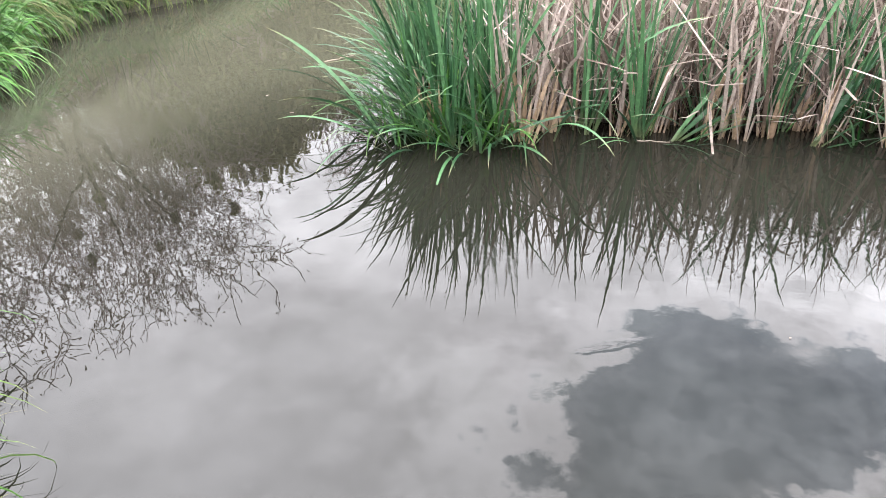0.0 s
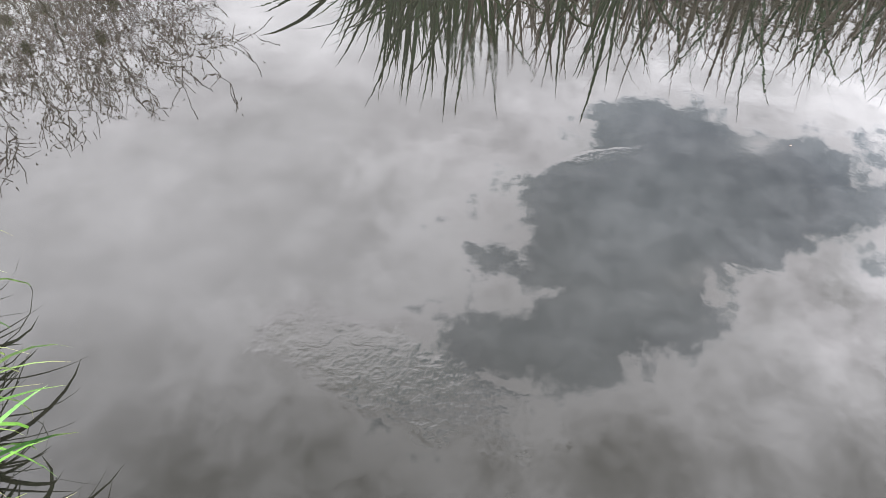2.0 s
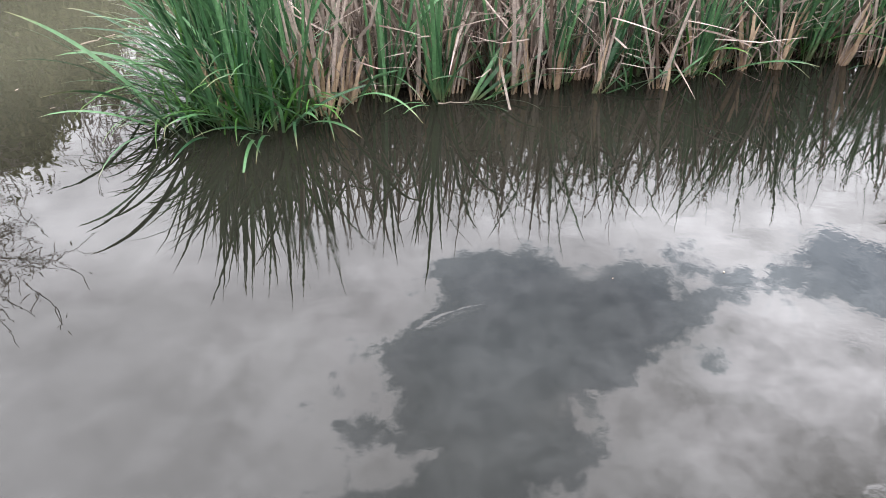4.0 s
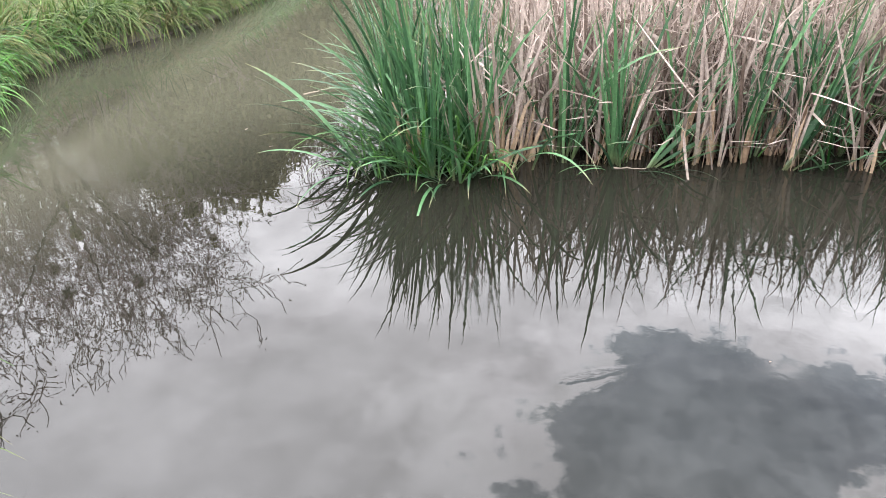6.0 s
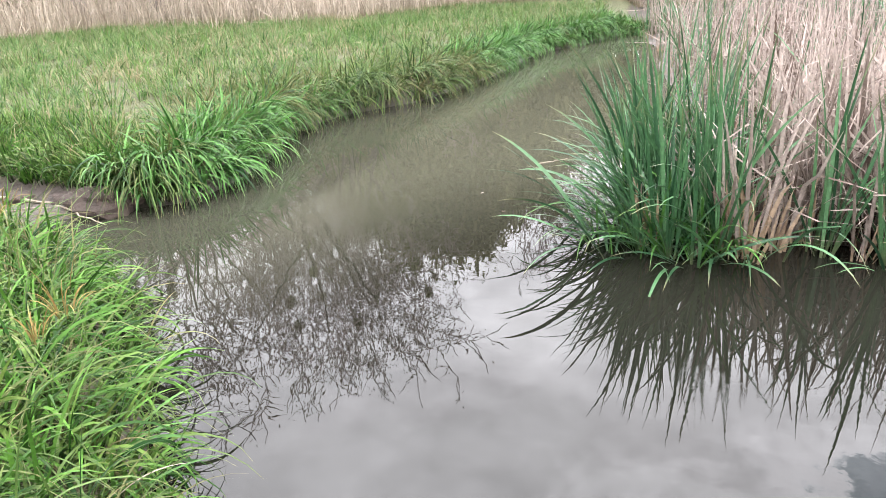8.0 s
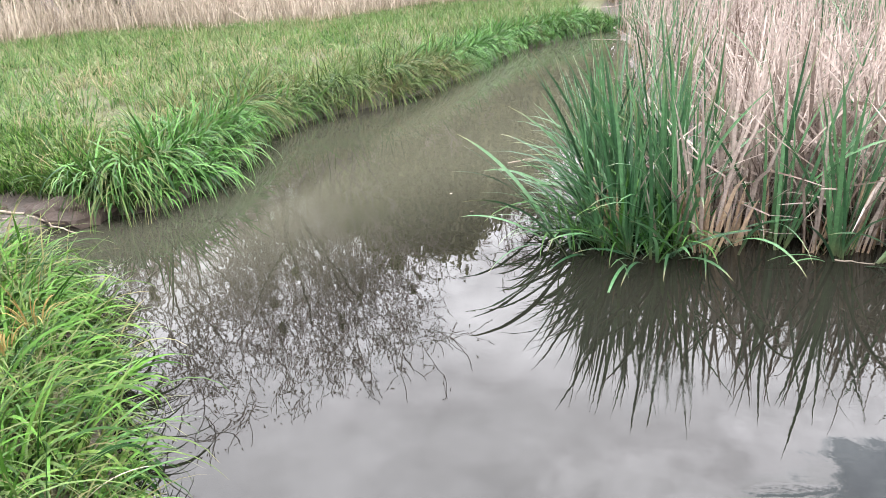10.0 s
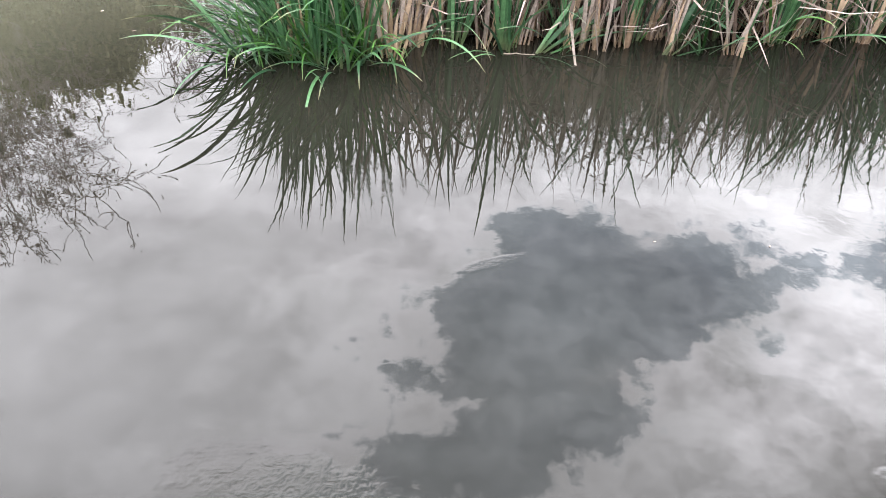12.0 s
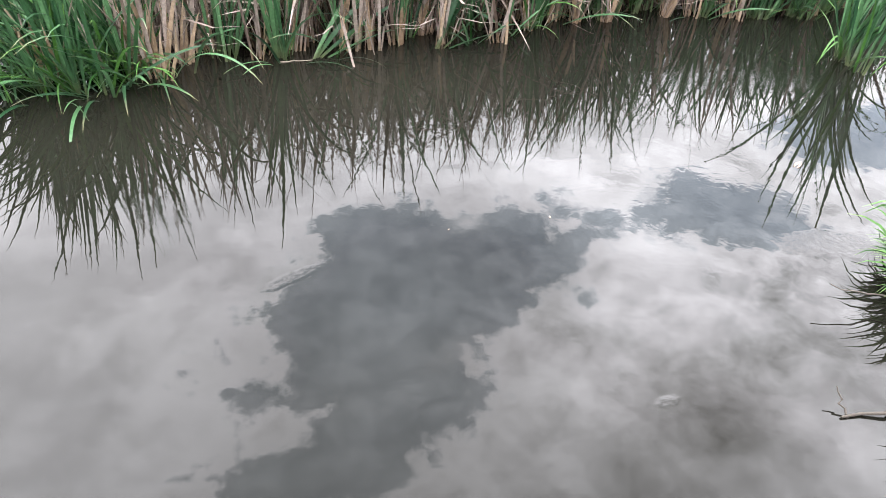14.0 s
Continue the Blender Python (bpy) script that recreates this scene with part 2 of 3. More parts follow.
def water_material():
    m, N = material("murky_water")
    where = N.add("ShaderNodeNewGeometry").outputs["Position"]
    sp = N.add("ShaderNodeSeparateXYZ")
    N.link(where, sp.inputs[0])
    plume = N.step(N.math("SUBTRACT", sp.outputs[1], N.math("MULTIPLY", sp.outputs[0], 1.2)), 4.4, 8.0)
    drift = N.noise(where, 0.9, 4, 0.6, 0.5)
    front = N.step(N.math("ADD", sp.outputs[0], N.math("ADD", N.math("MULTIPLY", drift, 0.9), N.math("MULTIPLY", sp.outputs[1], -0.045))), -2.42, -2.2, 0.62, 1.0)
    silt = N.math("ADD", N.math("MULTIPLY", N.noise(where, 0.7, 4, 0.6, 0.4), 0.08), N.math("MULTIPLY", N.math("MULTIPLY", plume, front), 0.74))
    feet = N.math("MULTIPLY", N.step(sp.outputs[1], 2.5, 3.5), N.step(sp.outputs[0], 3.2, 1.6))
    silt = N.math("ADD", silt, N.math("MULTIPLY", N.math("MULTIPLY", feet, N.step(sp.outputs[0], -0.9, 0.2)), N.math("MULTIPLY", drift, 0.13)))
    p = N.add("ShaderNodeBsdfPrincipled")
    N.link(N.mix(silt, (0.0058, 0.0056, 0.0044), (0.0600, 0.0600, 0.0420)), p.inputs["Base Color"])
    p.inputs["Roughness"].default_value = 0.0
    p.inputs["IOR"].default_value = 1.34
    swell = N.noise(where, 2.3, 2, 0.5)
    fine = N.math("MULTIPLY", N.noise(where, 21.0, 2, 0.5, 0.4), N.math("MULTIPLY", N.step(N.noise(where, 0.8, 2, 0.5), 0.38, 0.62, 0.35, 1.0), N.step(sp.outputs[0], -0.6, 1.4, 0.3, 1.0)))
    stir = N.noise(where, 9.0, 3, 0.6)

    def patch(x, y, a, b, turn, k):
        """A breath of wind on the water: an oval with an uneven edge."""
        c, s = math.cos(radians(turn)), math.sin(radians(turn))
        du, dv = N.math("SUBTRACT", sp.outputs[0], x), N.math("SUBTRACT", sp.outputs[1], y)
        e = N.math("ADD", N.math("MULTIPLY", du, c / a), N.math("MULTIPLY", dv, s / a))
        f = N.math("ADD", N.math("MULTIPLY", du, -s / b), N.math("MULTIPLY", dv, c / b))
        r = N.math("SQRT", N.math("ADD", N.math("MULTIPLY", e, e), N.math("MULTIPLY", f, f)))
        return N.step(N.math("ADD", r, N.math("MULTIPLY", N.math("SUBTRACT", stir, 0.5), 1.6)), 1.0, 0.45, 0.0, k)

    ruffled = N.step(N.noise(where, 0.55, 2, 0.5), 0.55, 0.75)
    for one in (patch(-0.12, 1.12, 0.46, 0.13, -30, 3.6), patch(0.62, 1.98, 0.2, 0.035, 12, 2.0), patch(1.47, 0.88, 0.05, 0.03, 0, 4.0), patch(2.75, 1.25, 0.28, 0.10, -20, 3.0), patch(-3.0, 4.6, 0.5, 0.3, 0, 1.6)):
        ruffled = N.math("MAXIMUM", ruffled, one)
    crisp = N.noise(where, 26.0, 3, 0.55, 1.6)
    h = N.math("ADD", N.math("MULTIPLY", swell, 0.0013), N.math("MULTIPLY", N.math("MULTIPLY", fine, N.step(sp.outputs[1], 0.9, 2.6, 0.35, 1.0)), 0.00033))
    h = N.math("ADD", h, N.math("MULTIPLY", N.math("MULTIPLY", crisp, ruffled), 0.0005))
    bump = N.add("ShaderNodeBump")
    bump.inputs["Strength"].default_value, bump.inputs["Distance"].default_value = 1.0, 1.0
    N.link(h, bump.inputs["Height"])
    N.link(bump.outputs[0], p.inputs["Normal"])
    out(N, p.outputs[0])
    return m


def bark_material(name, lo, hi):
    m, N = material(name)
    where = N.add("ShaderNodeNewGeometry").outputs["Position"]
    a = N.noise(where, 14, 5, 0.65)
    p = N.add("ShaderNodeBsdfPrincipled")
    N.link(N.mix(a, lo, hi), p.inputs["Base Color"])
    p.inputs["Roughness"].default_value = 0.85
    bump = N.add("ShaderNodeBump")
    bump.inputs["Distance"].default_value = 0.02
    N.link(a, bump.inputs["Height"])
    N.link(bump.outputs[0], p.inputs["Normal"])
    out(N, p.outputs[0])
    return m


M_SOIL, M_WATER = ground_material(), water_material()
M_BARK = bark_material("grey_bark", (0.12, 0.10, 0.09), (0.22, 0.19, 0.175))
M_TWIG = bark_material("reddish_twigs", (0.23, 0.185, 0.175), (0.40, 0.33, 0.315))
M_WET = bark_material("wet_branch", (0.03, 0.025, 0.02), (0.09, 0.075, 0.06))
M_CLOD = bark_material("wet_mud", (0.016, 0.011, 0.008), (0.075, 0.052, 0.040))
M_STICK = bark_material("weathered_stick", (0.16, 0.13, 0.10), (0.38, 0.31, 0.25))
M_BUD = leaf_material("twig_buds", (0.19, 0.145, 0.115), (0.33, 0.265, 0.215), (0.3, 0.25, 0.2), (0.2, 0.16, 0.12), 0.3, 0.6)
M_CROWN = leaf_material("crown_leaf", (0.17, 0.168, 0.09), (0.30, 0.285, 0.17), (0.27, 0.25, 0.15), (0.14, 0.13, 0.075), 0.3, 0.6)


# ---- mesh building ----
def mesh_from(name, verts, faces, mat, uv=None, smooth=True):
    """A mesh from an array of places and an array of quads."""
    me = bpy.data.meshes.new(name)
    nf, k = faces.shape
    me.vertices.add(len(verts))
    me.vertices.foreach_set("co", np.asarray(verts, np.float32).ravel())
    me.loops.add(nf * k)
    me.loops.foreach_set("vertex_index", faces.astype(np.int32).ravel())
    me.polygons.add(nf)
    me.polygons.foreach_set("loop_start", np.arange(0, nf * k, k, dtype=np.int32))
    me.polygons.foreach_set("loop_total", np.full(nf, k, np.int32))
    me.polygons.foreach_set("use_smooth", np.full(nf, smooth))
    if uv is not None:
        layer = me.uv_layers.new(name="along")
        layer.data.foreach_set("uv", np.asarray(uv, np.float32)[faces.ravel()].ravel())
    me.materials.append(mat)
    me.update(calc_edges=True)
    me.validate()
    return me


def part(name, me, parent=None, label="", m=None):
    ob = new(name, me)
    ob.parent = parent
    if m is not None:
        ob.matrix_basis = m
    return tagged(ob, label)


def blades(base, az, lean, bend, length, width, seg=5, power=1.4, twist=0.6, side=0.06, kink=0.0, fold=0.0, blunt=3.0, rng=None):
    """Many bent, tapering blades at once: places, quads and a uv that runs along each. Angles in radians, lean from the upright."""
    n = len(base)
    az, lean, bend, length, width = (np.broadcast_to(np.asarray(v, float), (n,)) for v in (az, lean, bend, length, width))
    s = np.linspace(0, 1, seg + 1)
    mid = (s[1:] + s[:-1]) / 2
    th = lean[:, None] + bend[:, None] * mid ** power
    tv = lean[:, None] + bend[:, None] * s ** power
    for low, high in ((0.2, 0.6), (0.5, 0.9)) if kink else ():
        at = rng.uniform(low, high, n)[:, None]
        jump = (rng.uniform(-kink, kink, n) * (rng.random(n) < 0.5))[:, None]
        th, tv = th + jump * (mid > at), tv + jump * (s > at)
    d = (length / seg)[:, None]
    r = np.concatenate([np.zeros((n, 1)), np.cumsum(np.sin(th) * d, 1)], 1)
    z = np.concatenate([np.zeros((n, 1)), np.cumsum(np.cos(th) * d, 1)], 1)
    h = np.stack([np.cos(az), np.sin(az), 0 * az], -1)
    p = np.stack([-np.sin(az), np.cos(az), 0 * az], -1)
    sway = (rng.normal(0, side, n) * length)[:, None] * s ** 2
    c = base[:, None, :] + h[:, None, :] * r[..., None] + p[:, None, :] * sway[..., None]
    c[..., 2] += z
    nrm = h[:, None, :] * np.cos(tv)[..., None] - np.array([0, 0, 1.0]) * np.sin(tv)[..., None]
    tw = rng.normal(0, twist, n)[:, None] * (0.3 + s)
    wide = p[:, None, :] * np.cos(tw)[..., None] + nrm * np.sin(tw)[..., None]
    prof = (0.6 + 0.4 * np.minimum(1, s * 4)) * (1 - s ** blunt) + 0.04
    w = (width[:, None] * prof / 2)[..., None] * wide
    if fold:
        rows = np.stack([c - w, c + nrm * (fold * width[:, None] * prof)[..., None], c + w], 2)
        across = [0, 0.5, 1]
    else:
        rows = np.stack([c - w, c + w], 2)
        across = [0, 1]
    k = len(across)
    v = rows.reshape(-1, 3)
    uv = np.stack(np.broadcast_arrays(s[None, :, None], np.array(across)[None, None, :], np.zeros((n, 1, 1))), -1)[..., :2].reshape(-1, 2)
    i0 = (np.arange(n) * (seg + 1) * k)[:, None, None] + (np.arange(seg) * k)[None, :, None] + np.arange(k - 1)[None, None, :]
    f = np.stack([i0, i0 + 1, i0 + k + 1, i0 + k], -1).reshape(-1, 4)
    return v, f, uv


def tubes(p0, p1, r0, r1, sides=5):
    """Many tapering sticks at once."""
    d = p1 - p0
    d = d / np.linalg.norm(d, axis=1)[:, None]
    ref = np.where(np.abs(d[:, 2:3]) < 0.9, np.array([[0, 0, 1.0]]), np.array([[1.0, 0, 0]]))
    a = np.cross(d, ref)
    a = a / np.linalg.norm(a, axis=1)[:, None]
    b = np.cross(d, a)
    t = np.arange(sides) * 2 * np.pi / sides
    ring = a[:, None, :] * np.cos(t)[None, :, None] + b[:, None, :] * np.sin(t)[None, :, None]
    v = np.concatenate([p0[:, None, :] + ring * r0[:, None, None], p1[:, None, :] + ring * r1[:, None, None]], 1).reshape(-1, 3)
    i = (np.arange(len(p0)) * 2 * sides)[:, None] + np.arange(sides)[None, :]
    j = (np.arange(len(p0)) * 2 * sides)[:, None] + (np.arange(sides)[None, :] + 1) % sides
    return v, np.stack([i, j, j + sides, i + sides], -1).reshape(-1, 4)


# ---- the pond's outline, ground and water ----
SHORE = np.array([
    (-0.75, 17.6), (-1.4, 16.0), (-2.25, 14.0), (-2.5, 11), (-3.0, 8.8), (-3.65, 7.9), (-3.9, 7.0), (-3.65, 6.1), (-3.45, 5.1),
    (-3.5, 4.45), (-4.0, 4.15), (-4.35, 3.8), (-4.15, 3.45), (-3.6, 3.2), (-3.05, 2.88), (-2.55, 2.45), (-2.12, 2.05), (-1.8, 1.7),
    (-1.52, 1.35), (-1.28, 1.0), (-1.12, 0.7), (-0.95, 0.3), (-0.5, -0.05), (0.6, -0.2), (1.6, -0.1), (2.3, 0.1), (2.62, 0.48), (2.86, 0.82),
    (3.7, 1.1), (4.6, 1.42), (7, 1.8), (12, 2.6), (12, 4.4), (8, 3.7), (6.2, 3.5), (5.4, 3.3), (4.9, 3.6), (4.2, 4.0), (3.3, 4.15), (2.3, 4.1), (1.4, 4.25),
    (0.8, 4.35), (0.3, 4.2), (-0.05, 4.3), (0.0, 5.0), (0.25, 6.5), (0.2, 10), (-0.1, 15), (-0.35, 17.4)])
rng = np.random.default_rng(5)


def shore_distance(x, y):
    """Metres from the water's edge: above 0 on land, below 0 in the water; and the way to the nearest edge."""
    x, y = np.asarray(x, float), np.asarray(y, float)
    best, inside = np.full(x.shape, 1e9), np.zeros(x.shape, bool)
    gx, gy = np.zeros(x.shape), np.zeros(x.shape)
    for (ax, ay), (bx, by) in zip(SHORE, np.roll(SHORE, -1, 0)):
        dx, dy = bx - ax, by - ay
        t = np.clip(((x - ax) * dx + (y - ay) * dy) / (dx * dx + dy * dy), 0, 1)
        ex, ey = ax + t * dx - x, ay + t * dy - y
        d = np.hypot(ex, ey)
        near = d < best
        best, gx, gy = np.where(near, d, best), np.where(near, ex, gx), np.where(near, ey, gy)
        inside ^= ((ay > y) != (by > y)) & (x < (bx - ax) * (y - ay) / (by - ay + 1e-12) + ax)
    return np.where(inside, -best, best), gx, gy


def smooth(v, lo, hi):
    t = np.clip((v - lo) / (hi - lo), 0, 1)
    return t * t * (3 - 2 * t)


def in_bed(x, y):
    """The marsh that the cattails stand in: 1 inside, 0 on the other banks."""
    return smooth(x, -1.3, -0.5) * smooth(y, 1.9 + 0.1 * x, 2.6 + 0.1 * x)


def ground_height(x, y):
    d, _, _ = shore_distance(x, y)
    wave = 0.04 * np.sin(1.7 * x + 0.6 * y) * np.cos(1.1 * y - 0.8 * x) + 0.02 * np.sin(5.1 * x) * np.sin(4.3 * y)
    bank = 0.02 + 0.22 * smooth(d, 0.0, 0.2) + 0.12 * smooth(d, 0.4, 3.0) + wave * smooth(d, 0.1, 0.8)
    mud = np.exp(-((x + 4.9) / 1.1) ** 4 - ((y - 3.8) / 0.55) ** 4)
    bank = bank * (1 - mud) + 0.06 * mud
    marsh = 0.03 * smooth(d, 0.0, 0.6) + 0.25 * wave
    land = bank + (marsh - bank) * in_bed(x, y)
    return np.where(d > 0, land, -0.55 * smooth(-d, -0.02, 0.9))


def graded(lo, hi, step, far):
    near = np.arange(lo, hi + step / 2, step)
    grow, v = [], step
    while v < far:
        v *= 1.25
        grow.append(v)
    return np.concatenate([near[0] - np.array(grow)[::-1], near, near[-1] + np.array(grow)])


gx, gy = graded(-7, 8, 0.09, 900), graded(-1.5, 13, 0.09, 900)
X, Y = np.meshgrid(gx, gy, indexing="ij")
V = np.stack([X.ravel(), Y.ravel(), ground_height(X.ravel(), Y.ravel())], -1)
ii = (np.arange(len(gx) - 1)[:, None] * len(gy) + np.arange(len(gy) - 1)[None, :]).ravel()
F = np.stack([ii, ii + len(gy), ii + len(gy) + 1, ii + 1], -1)
tagged(new("ground", mesh_from("ground", V, F, M_SOIL)), "low muddy pond bank and marsh soil under the grass", "ground", kind="structure")
wx, wy = np.linspace(-8, 14, 3), np.linspace(-3, 24, 3)
X, Y = np.meshgrid(wx, wy, indexing="ij")
V = np.stack([X.ravel(), Y.ravel(), 0 * X.ravel()], -1)
ii = (np.arange(2)[:, None] * 3 + np.arange(2)[None, :]).ravel()
tagged(new("water", mesh_from("water", V, np.stack([ii, ii + 3, ii + 4, ii + 1], -1), M_WATER)),
       "still murky brown pond water mirroring the clouds", "water", kind="structure")


# ---- grass on the banks ----
def scatter(n, x0, x1, y0, y1, keep):
    x, y = rng.uniform(x0, x1, n), rng.uniform(y0, y1, n)
    d, ex, ey = shore_distance(x, y)
    ok = keep(x, y, d)
    x, y, d, ex, ey = x[ok], y[ok], d[ok], ex[ok], ey[ok]
    return np.stack([x, y, ground_height(x, y) - 0.01], -1), d, np.arctan2(ey, ex)


def clumped(x, y, scale, cut):
    """Uneven growth: thins out a scatter into patches."""
    v = np.sin(scale * x + 1.3 * np.sin(scale * 0.7 * y)) * np.cos(scale * 0.9 * y + 1.1 * np.sin(scale * 0.8 * x))
    return v + rng.normal(0, 0.5, len(x)) > cut


def tufts(name, label, base, d, to_water, per, lo, hi, w0, w1, mat, reach=0.45, seg=6, radius=0.07, hang=0.25, fall=(0.7, 2.9), comb=0.65, power=1.5, stiff=0.2, side=0.06):
    """Grass in tussocks: each a fountain of blades from one foot, those by the edge falling towards the water."""
    m = len(base)
    size = rng.uniform(0.7, 1.15, m)
    n = m * per
    k = np.repeat(np.arange(m), per)
    edge = smooth(d[k], reach, 0.02)
    az = rng.uniform(0, 2 * np.pi, n)
    az = np.where(rng.random(n) < comb * edge, to_water[k] + rng.normal(0, 0.7, n), az)
    off = radius * size[k] * np.sqrt(rng.random(n))
    foot = base[k] + np.stack([off * np.cos(az), off * np.sin(az), np.zeros(n)], -1)
    lean = 0.08 + 0.5 * off / radius * rng.random(n) + hang * edge * rng.random(n)
    bend = np.where(rng.random(n) < stiff, rng.uniform(0.1, 0.6, n), rng.uniform(*fall, n)) + 0.7 * edge * rng.random(n)
    v, f, u = blades(foot, az, lean, bend, size[k] * rng.uniform(lo, hi, n), rng.uniform(w0, w1, n), seg, power, 0.5, side, rng=rng)
    return tagged(new(name, mesh_from(name, v, f, mat, u)), label, "grass", kind="stuff")


def belt_front(x):
    """Where the dead reeds begin behind the meadow."""
    return np.interp(x, [-30, -16.1, -15, -13.4, -10.3, -7.7, -6.7, -5], [7.4, 13.8, 15.5, 17.9, 18.1, 18.4, 23.4, 27.5])


def lush(x, y):
    """The stretches of the far bank with bright sedge; between them the grass is fine and olive."""
    w = y + 0.45 * np.sin(2.3 * x + 1.7 * y) + rng.normal(0, 0.35, len(x))
    return ((w > 4.1) & (w < 7.0) & (x > -4.2)) | (w > 10.4)


near_left = lambda x, y, d: (d > -0.03) & (y < 3.05 + 0.1 * (x + 3)) & (x < 0) & (d < 2.4)
far_bank = lambda x, y, d: (d > -0.03) & (y >= 3.6) & (x < 1.2) & (d < 1.5) & ~((x < -3.95) & (y < 4.2 - 0.05 * (x + 4))) & ((x < -0.7) | (y > 17.3))
b, d, a = scatter(3300, -5.5, -0.4, -0.6, 3.75, near_left)
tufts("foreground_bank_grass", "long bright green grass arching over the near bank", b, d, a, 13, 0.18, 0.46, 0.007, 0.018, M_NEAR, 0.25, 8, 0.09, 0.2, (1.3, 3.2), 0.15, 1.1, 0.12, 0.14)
b, d, a = scatter(1000, -5.5, -0.4, -0.6, 3.75, near_left)
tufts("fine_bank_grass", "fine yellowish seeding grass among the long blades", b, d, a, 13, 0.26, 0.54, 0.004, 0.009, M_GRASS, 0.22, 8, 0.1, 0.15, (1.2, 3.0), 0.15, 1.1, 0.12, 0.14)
b, d, a = scatter(220, -5.0, -0.6, -0.4, 3.5, lambda x, y, d: near_left(x, y, d) & clumped(x, y, 2.6, 0.2))
b[:, 2] += 0.2
tufts("sedge_seed_heads", "drooping yellow-brown seed heads among the near grass", b, d, a, 14, 0.12, 0.24, 0.004, 0.009, M_SEED, 0.2, 6, 0.05, 0.3, (1.2, 2.8))
b, d, a = scatter(5200, -8, 1.2, 3.6, 20, lambda x, y, d: far_bank(x, y, d) & (d < 1.1))
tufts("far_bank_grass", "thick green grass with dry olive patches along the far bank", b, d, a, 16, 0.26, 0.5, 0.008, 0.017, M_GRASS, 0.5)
b, d, a = scatter(5200, -8, 1.2, 3.6, 20, lambda x, y, d: far_bank(x, y, d) & (d < 0.75) & lush(x, y))
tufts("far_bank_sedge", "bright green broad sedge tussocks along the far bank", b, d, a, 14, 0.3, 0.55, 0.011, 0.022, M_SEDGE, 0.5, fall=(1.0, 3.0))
b, d, a = scatter(11000, -8, 1.2, 3.6, 20, lambda x, y, d: far_bank(x, y, d) & (d < 0.3) & lush(x, y))
b[:, 2] += 0.06
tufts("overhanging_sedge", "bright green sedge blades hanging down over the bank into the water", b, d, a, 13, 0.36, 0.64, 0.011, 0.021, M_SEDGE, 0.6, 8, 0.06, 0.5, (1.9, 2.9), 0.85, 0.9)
b, d, a = scatter(11000, -8, 1.2, 3.6, 20, lambda x, y, d: far_bank(x, y, d) & (d < 0.28) & ~lush(x, y))
b[:, 2] += 0.06
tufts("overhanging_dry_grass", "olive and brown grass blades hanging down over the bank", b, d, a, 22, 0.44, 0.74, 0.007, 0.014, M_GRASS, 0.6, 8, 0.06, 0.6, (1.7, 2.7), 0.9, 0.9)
b, d, a = scatter(13000, -26, -1, 3.2, 30, lambda x, y, d: (d > 0.75) & (y > 2.5 - 0.35 * (x + 4)) & (x < -1.5) & (np.hypot(x, y) < 24) & (y < belt_front(x) + 0.3) & ~((x > -6.2) & (y < 4.3)))
tufts("meadow_grass", "short pale green meadow grass with straw patches", b, d, a, 18, 0.12, 0.4, 0.006, 0.016, M_MEADOW, 0.1, 3, 0.14)
b, d, a = scatter(2000, 1.5, 12, -2, 3, lambda x, y, d: (d > -0.03) & (y < 2.3) & (x > 2.0) & (d < 1.2))
tufts("right_bank_grass", "green grass hanging over the bank beside the water", b, d, a, 14, 0.24, 0.44, 0.010, 0.019, M_SEDGE, 0.4)

b, d, a = scatter(1500, -22, -3, 4, 22, lambda x, y, d: (d > 0.9) & (y > 2.8 - 0.35 * (x + 4)) & (y < belt_front(x)) & clumped(x, y, 0.9, 0.35))
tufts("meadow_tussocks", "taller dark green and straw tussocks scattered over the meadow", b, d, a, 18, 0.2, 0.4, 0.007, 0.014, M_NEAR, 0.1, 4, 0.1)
b, d, a = scatter(900, 2.4, 3.0, 0.4, 1.1, lambda x, y, d: (d > -0.12) & (d < 0.05) & (y > 0.68))
b[:, 2] = np.maximum(b[:, 2], -0.02)
tufts("bank_foot_sedge", "bright sedge blades standing at the foot of the bank in the water", b, d, a, 9, 0.16, 0.34, 0.008, 0.016, M_SEDGE, 0.2, 6, 0.03, 0.2, (0.5, 2.0), 0.3)

b, d, a = scatter(500, -6.6, -3.85, 4.2, 5.4, lambda x, y, d: (d > 0.05) & (y > 4.2 - 0.1 * (x + 4)))
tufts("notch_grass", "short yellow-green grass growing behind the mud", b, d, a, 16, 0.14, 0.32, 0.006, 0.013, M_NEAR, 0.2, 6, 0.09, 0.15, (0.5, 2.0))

# ---- the dead reed belt behind the meadow ----
n = 22000
t = rng.uniform(0, 1, n)
bx = -30 + 33 * t + rng.normal(0, 0.3, n)
by = belt_front(bx) + rng.normal(0, 0.6, n) + 0.5 * np.sin(bx * 1.3) + 0.3 * np.sin(bx * 3.1 + 1) + rng.uniform(0, 1, n) ** 1.6 * 9
base = np.stack([bx, by, ground_height(bx, by)], -1)
v, f, u = blades(base, rng.uniform(0, 6.3, n), np.abs(rng.normal(0.08, 0.3, n)), rng.normal(0.1, 0.5, n), rng.uniform(0.4, 1.7, n), rng.uniform(0.012, 0.026, n), 4, kink=2.0, rng=rng)
tagged(new("dead_reed_belt", mesh_from("dead_reed_belt", v, f, M_STRAW, u)), "pale straw-coloured dead reeds standing behind the meadow", "reeds", kind="stuff")

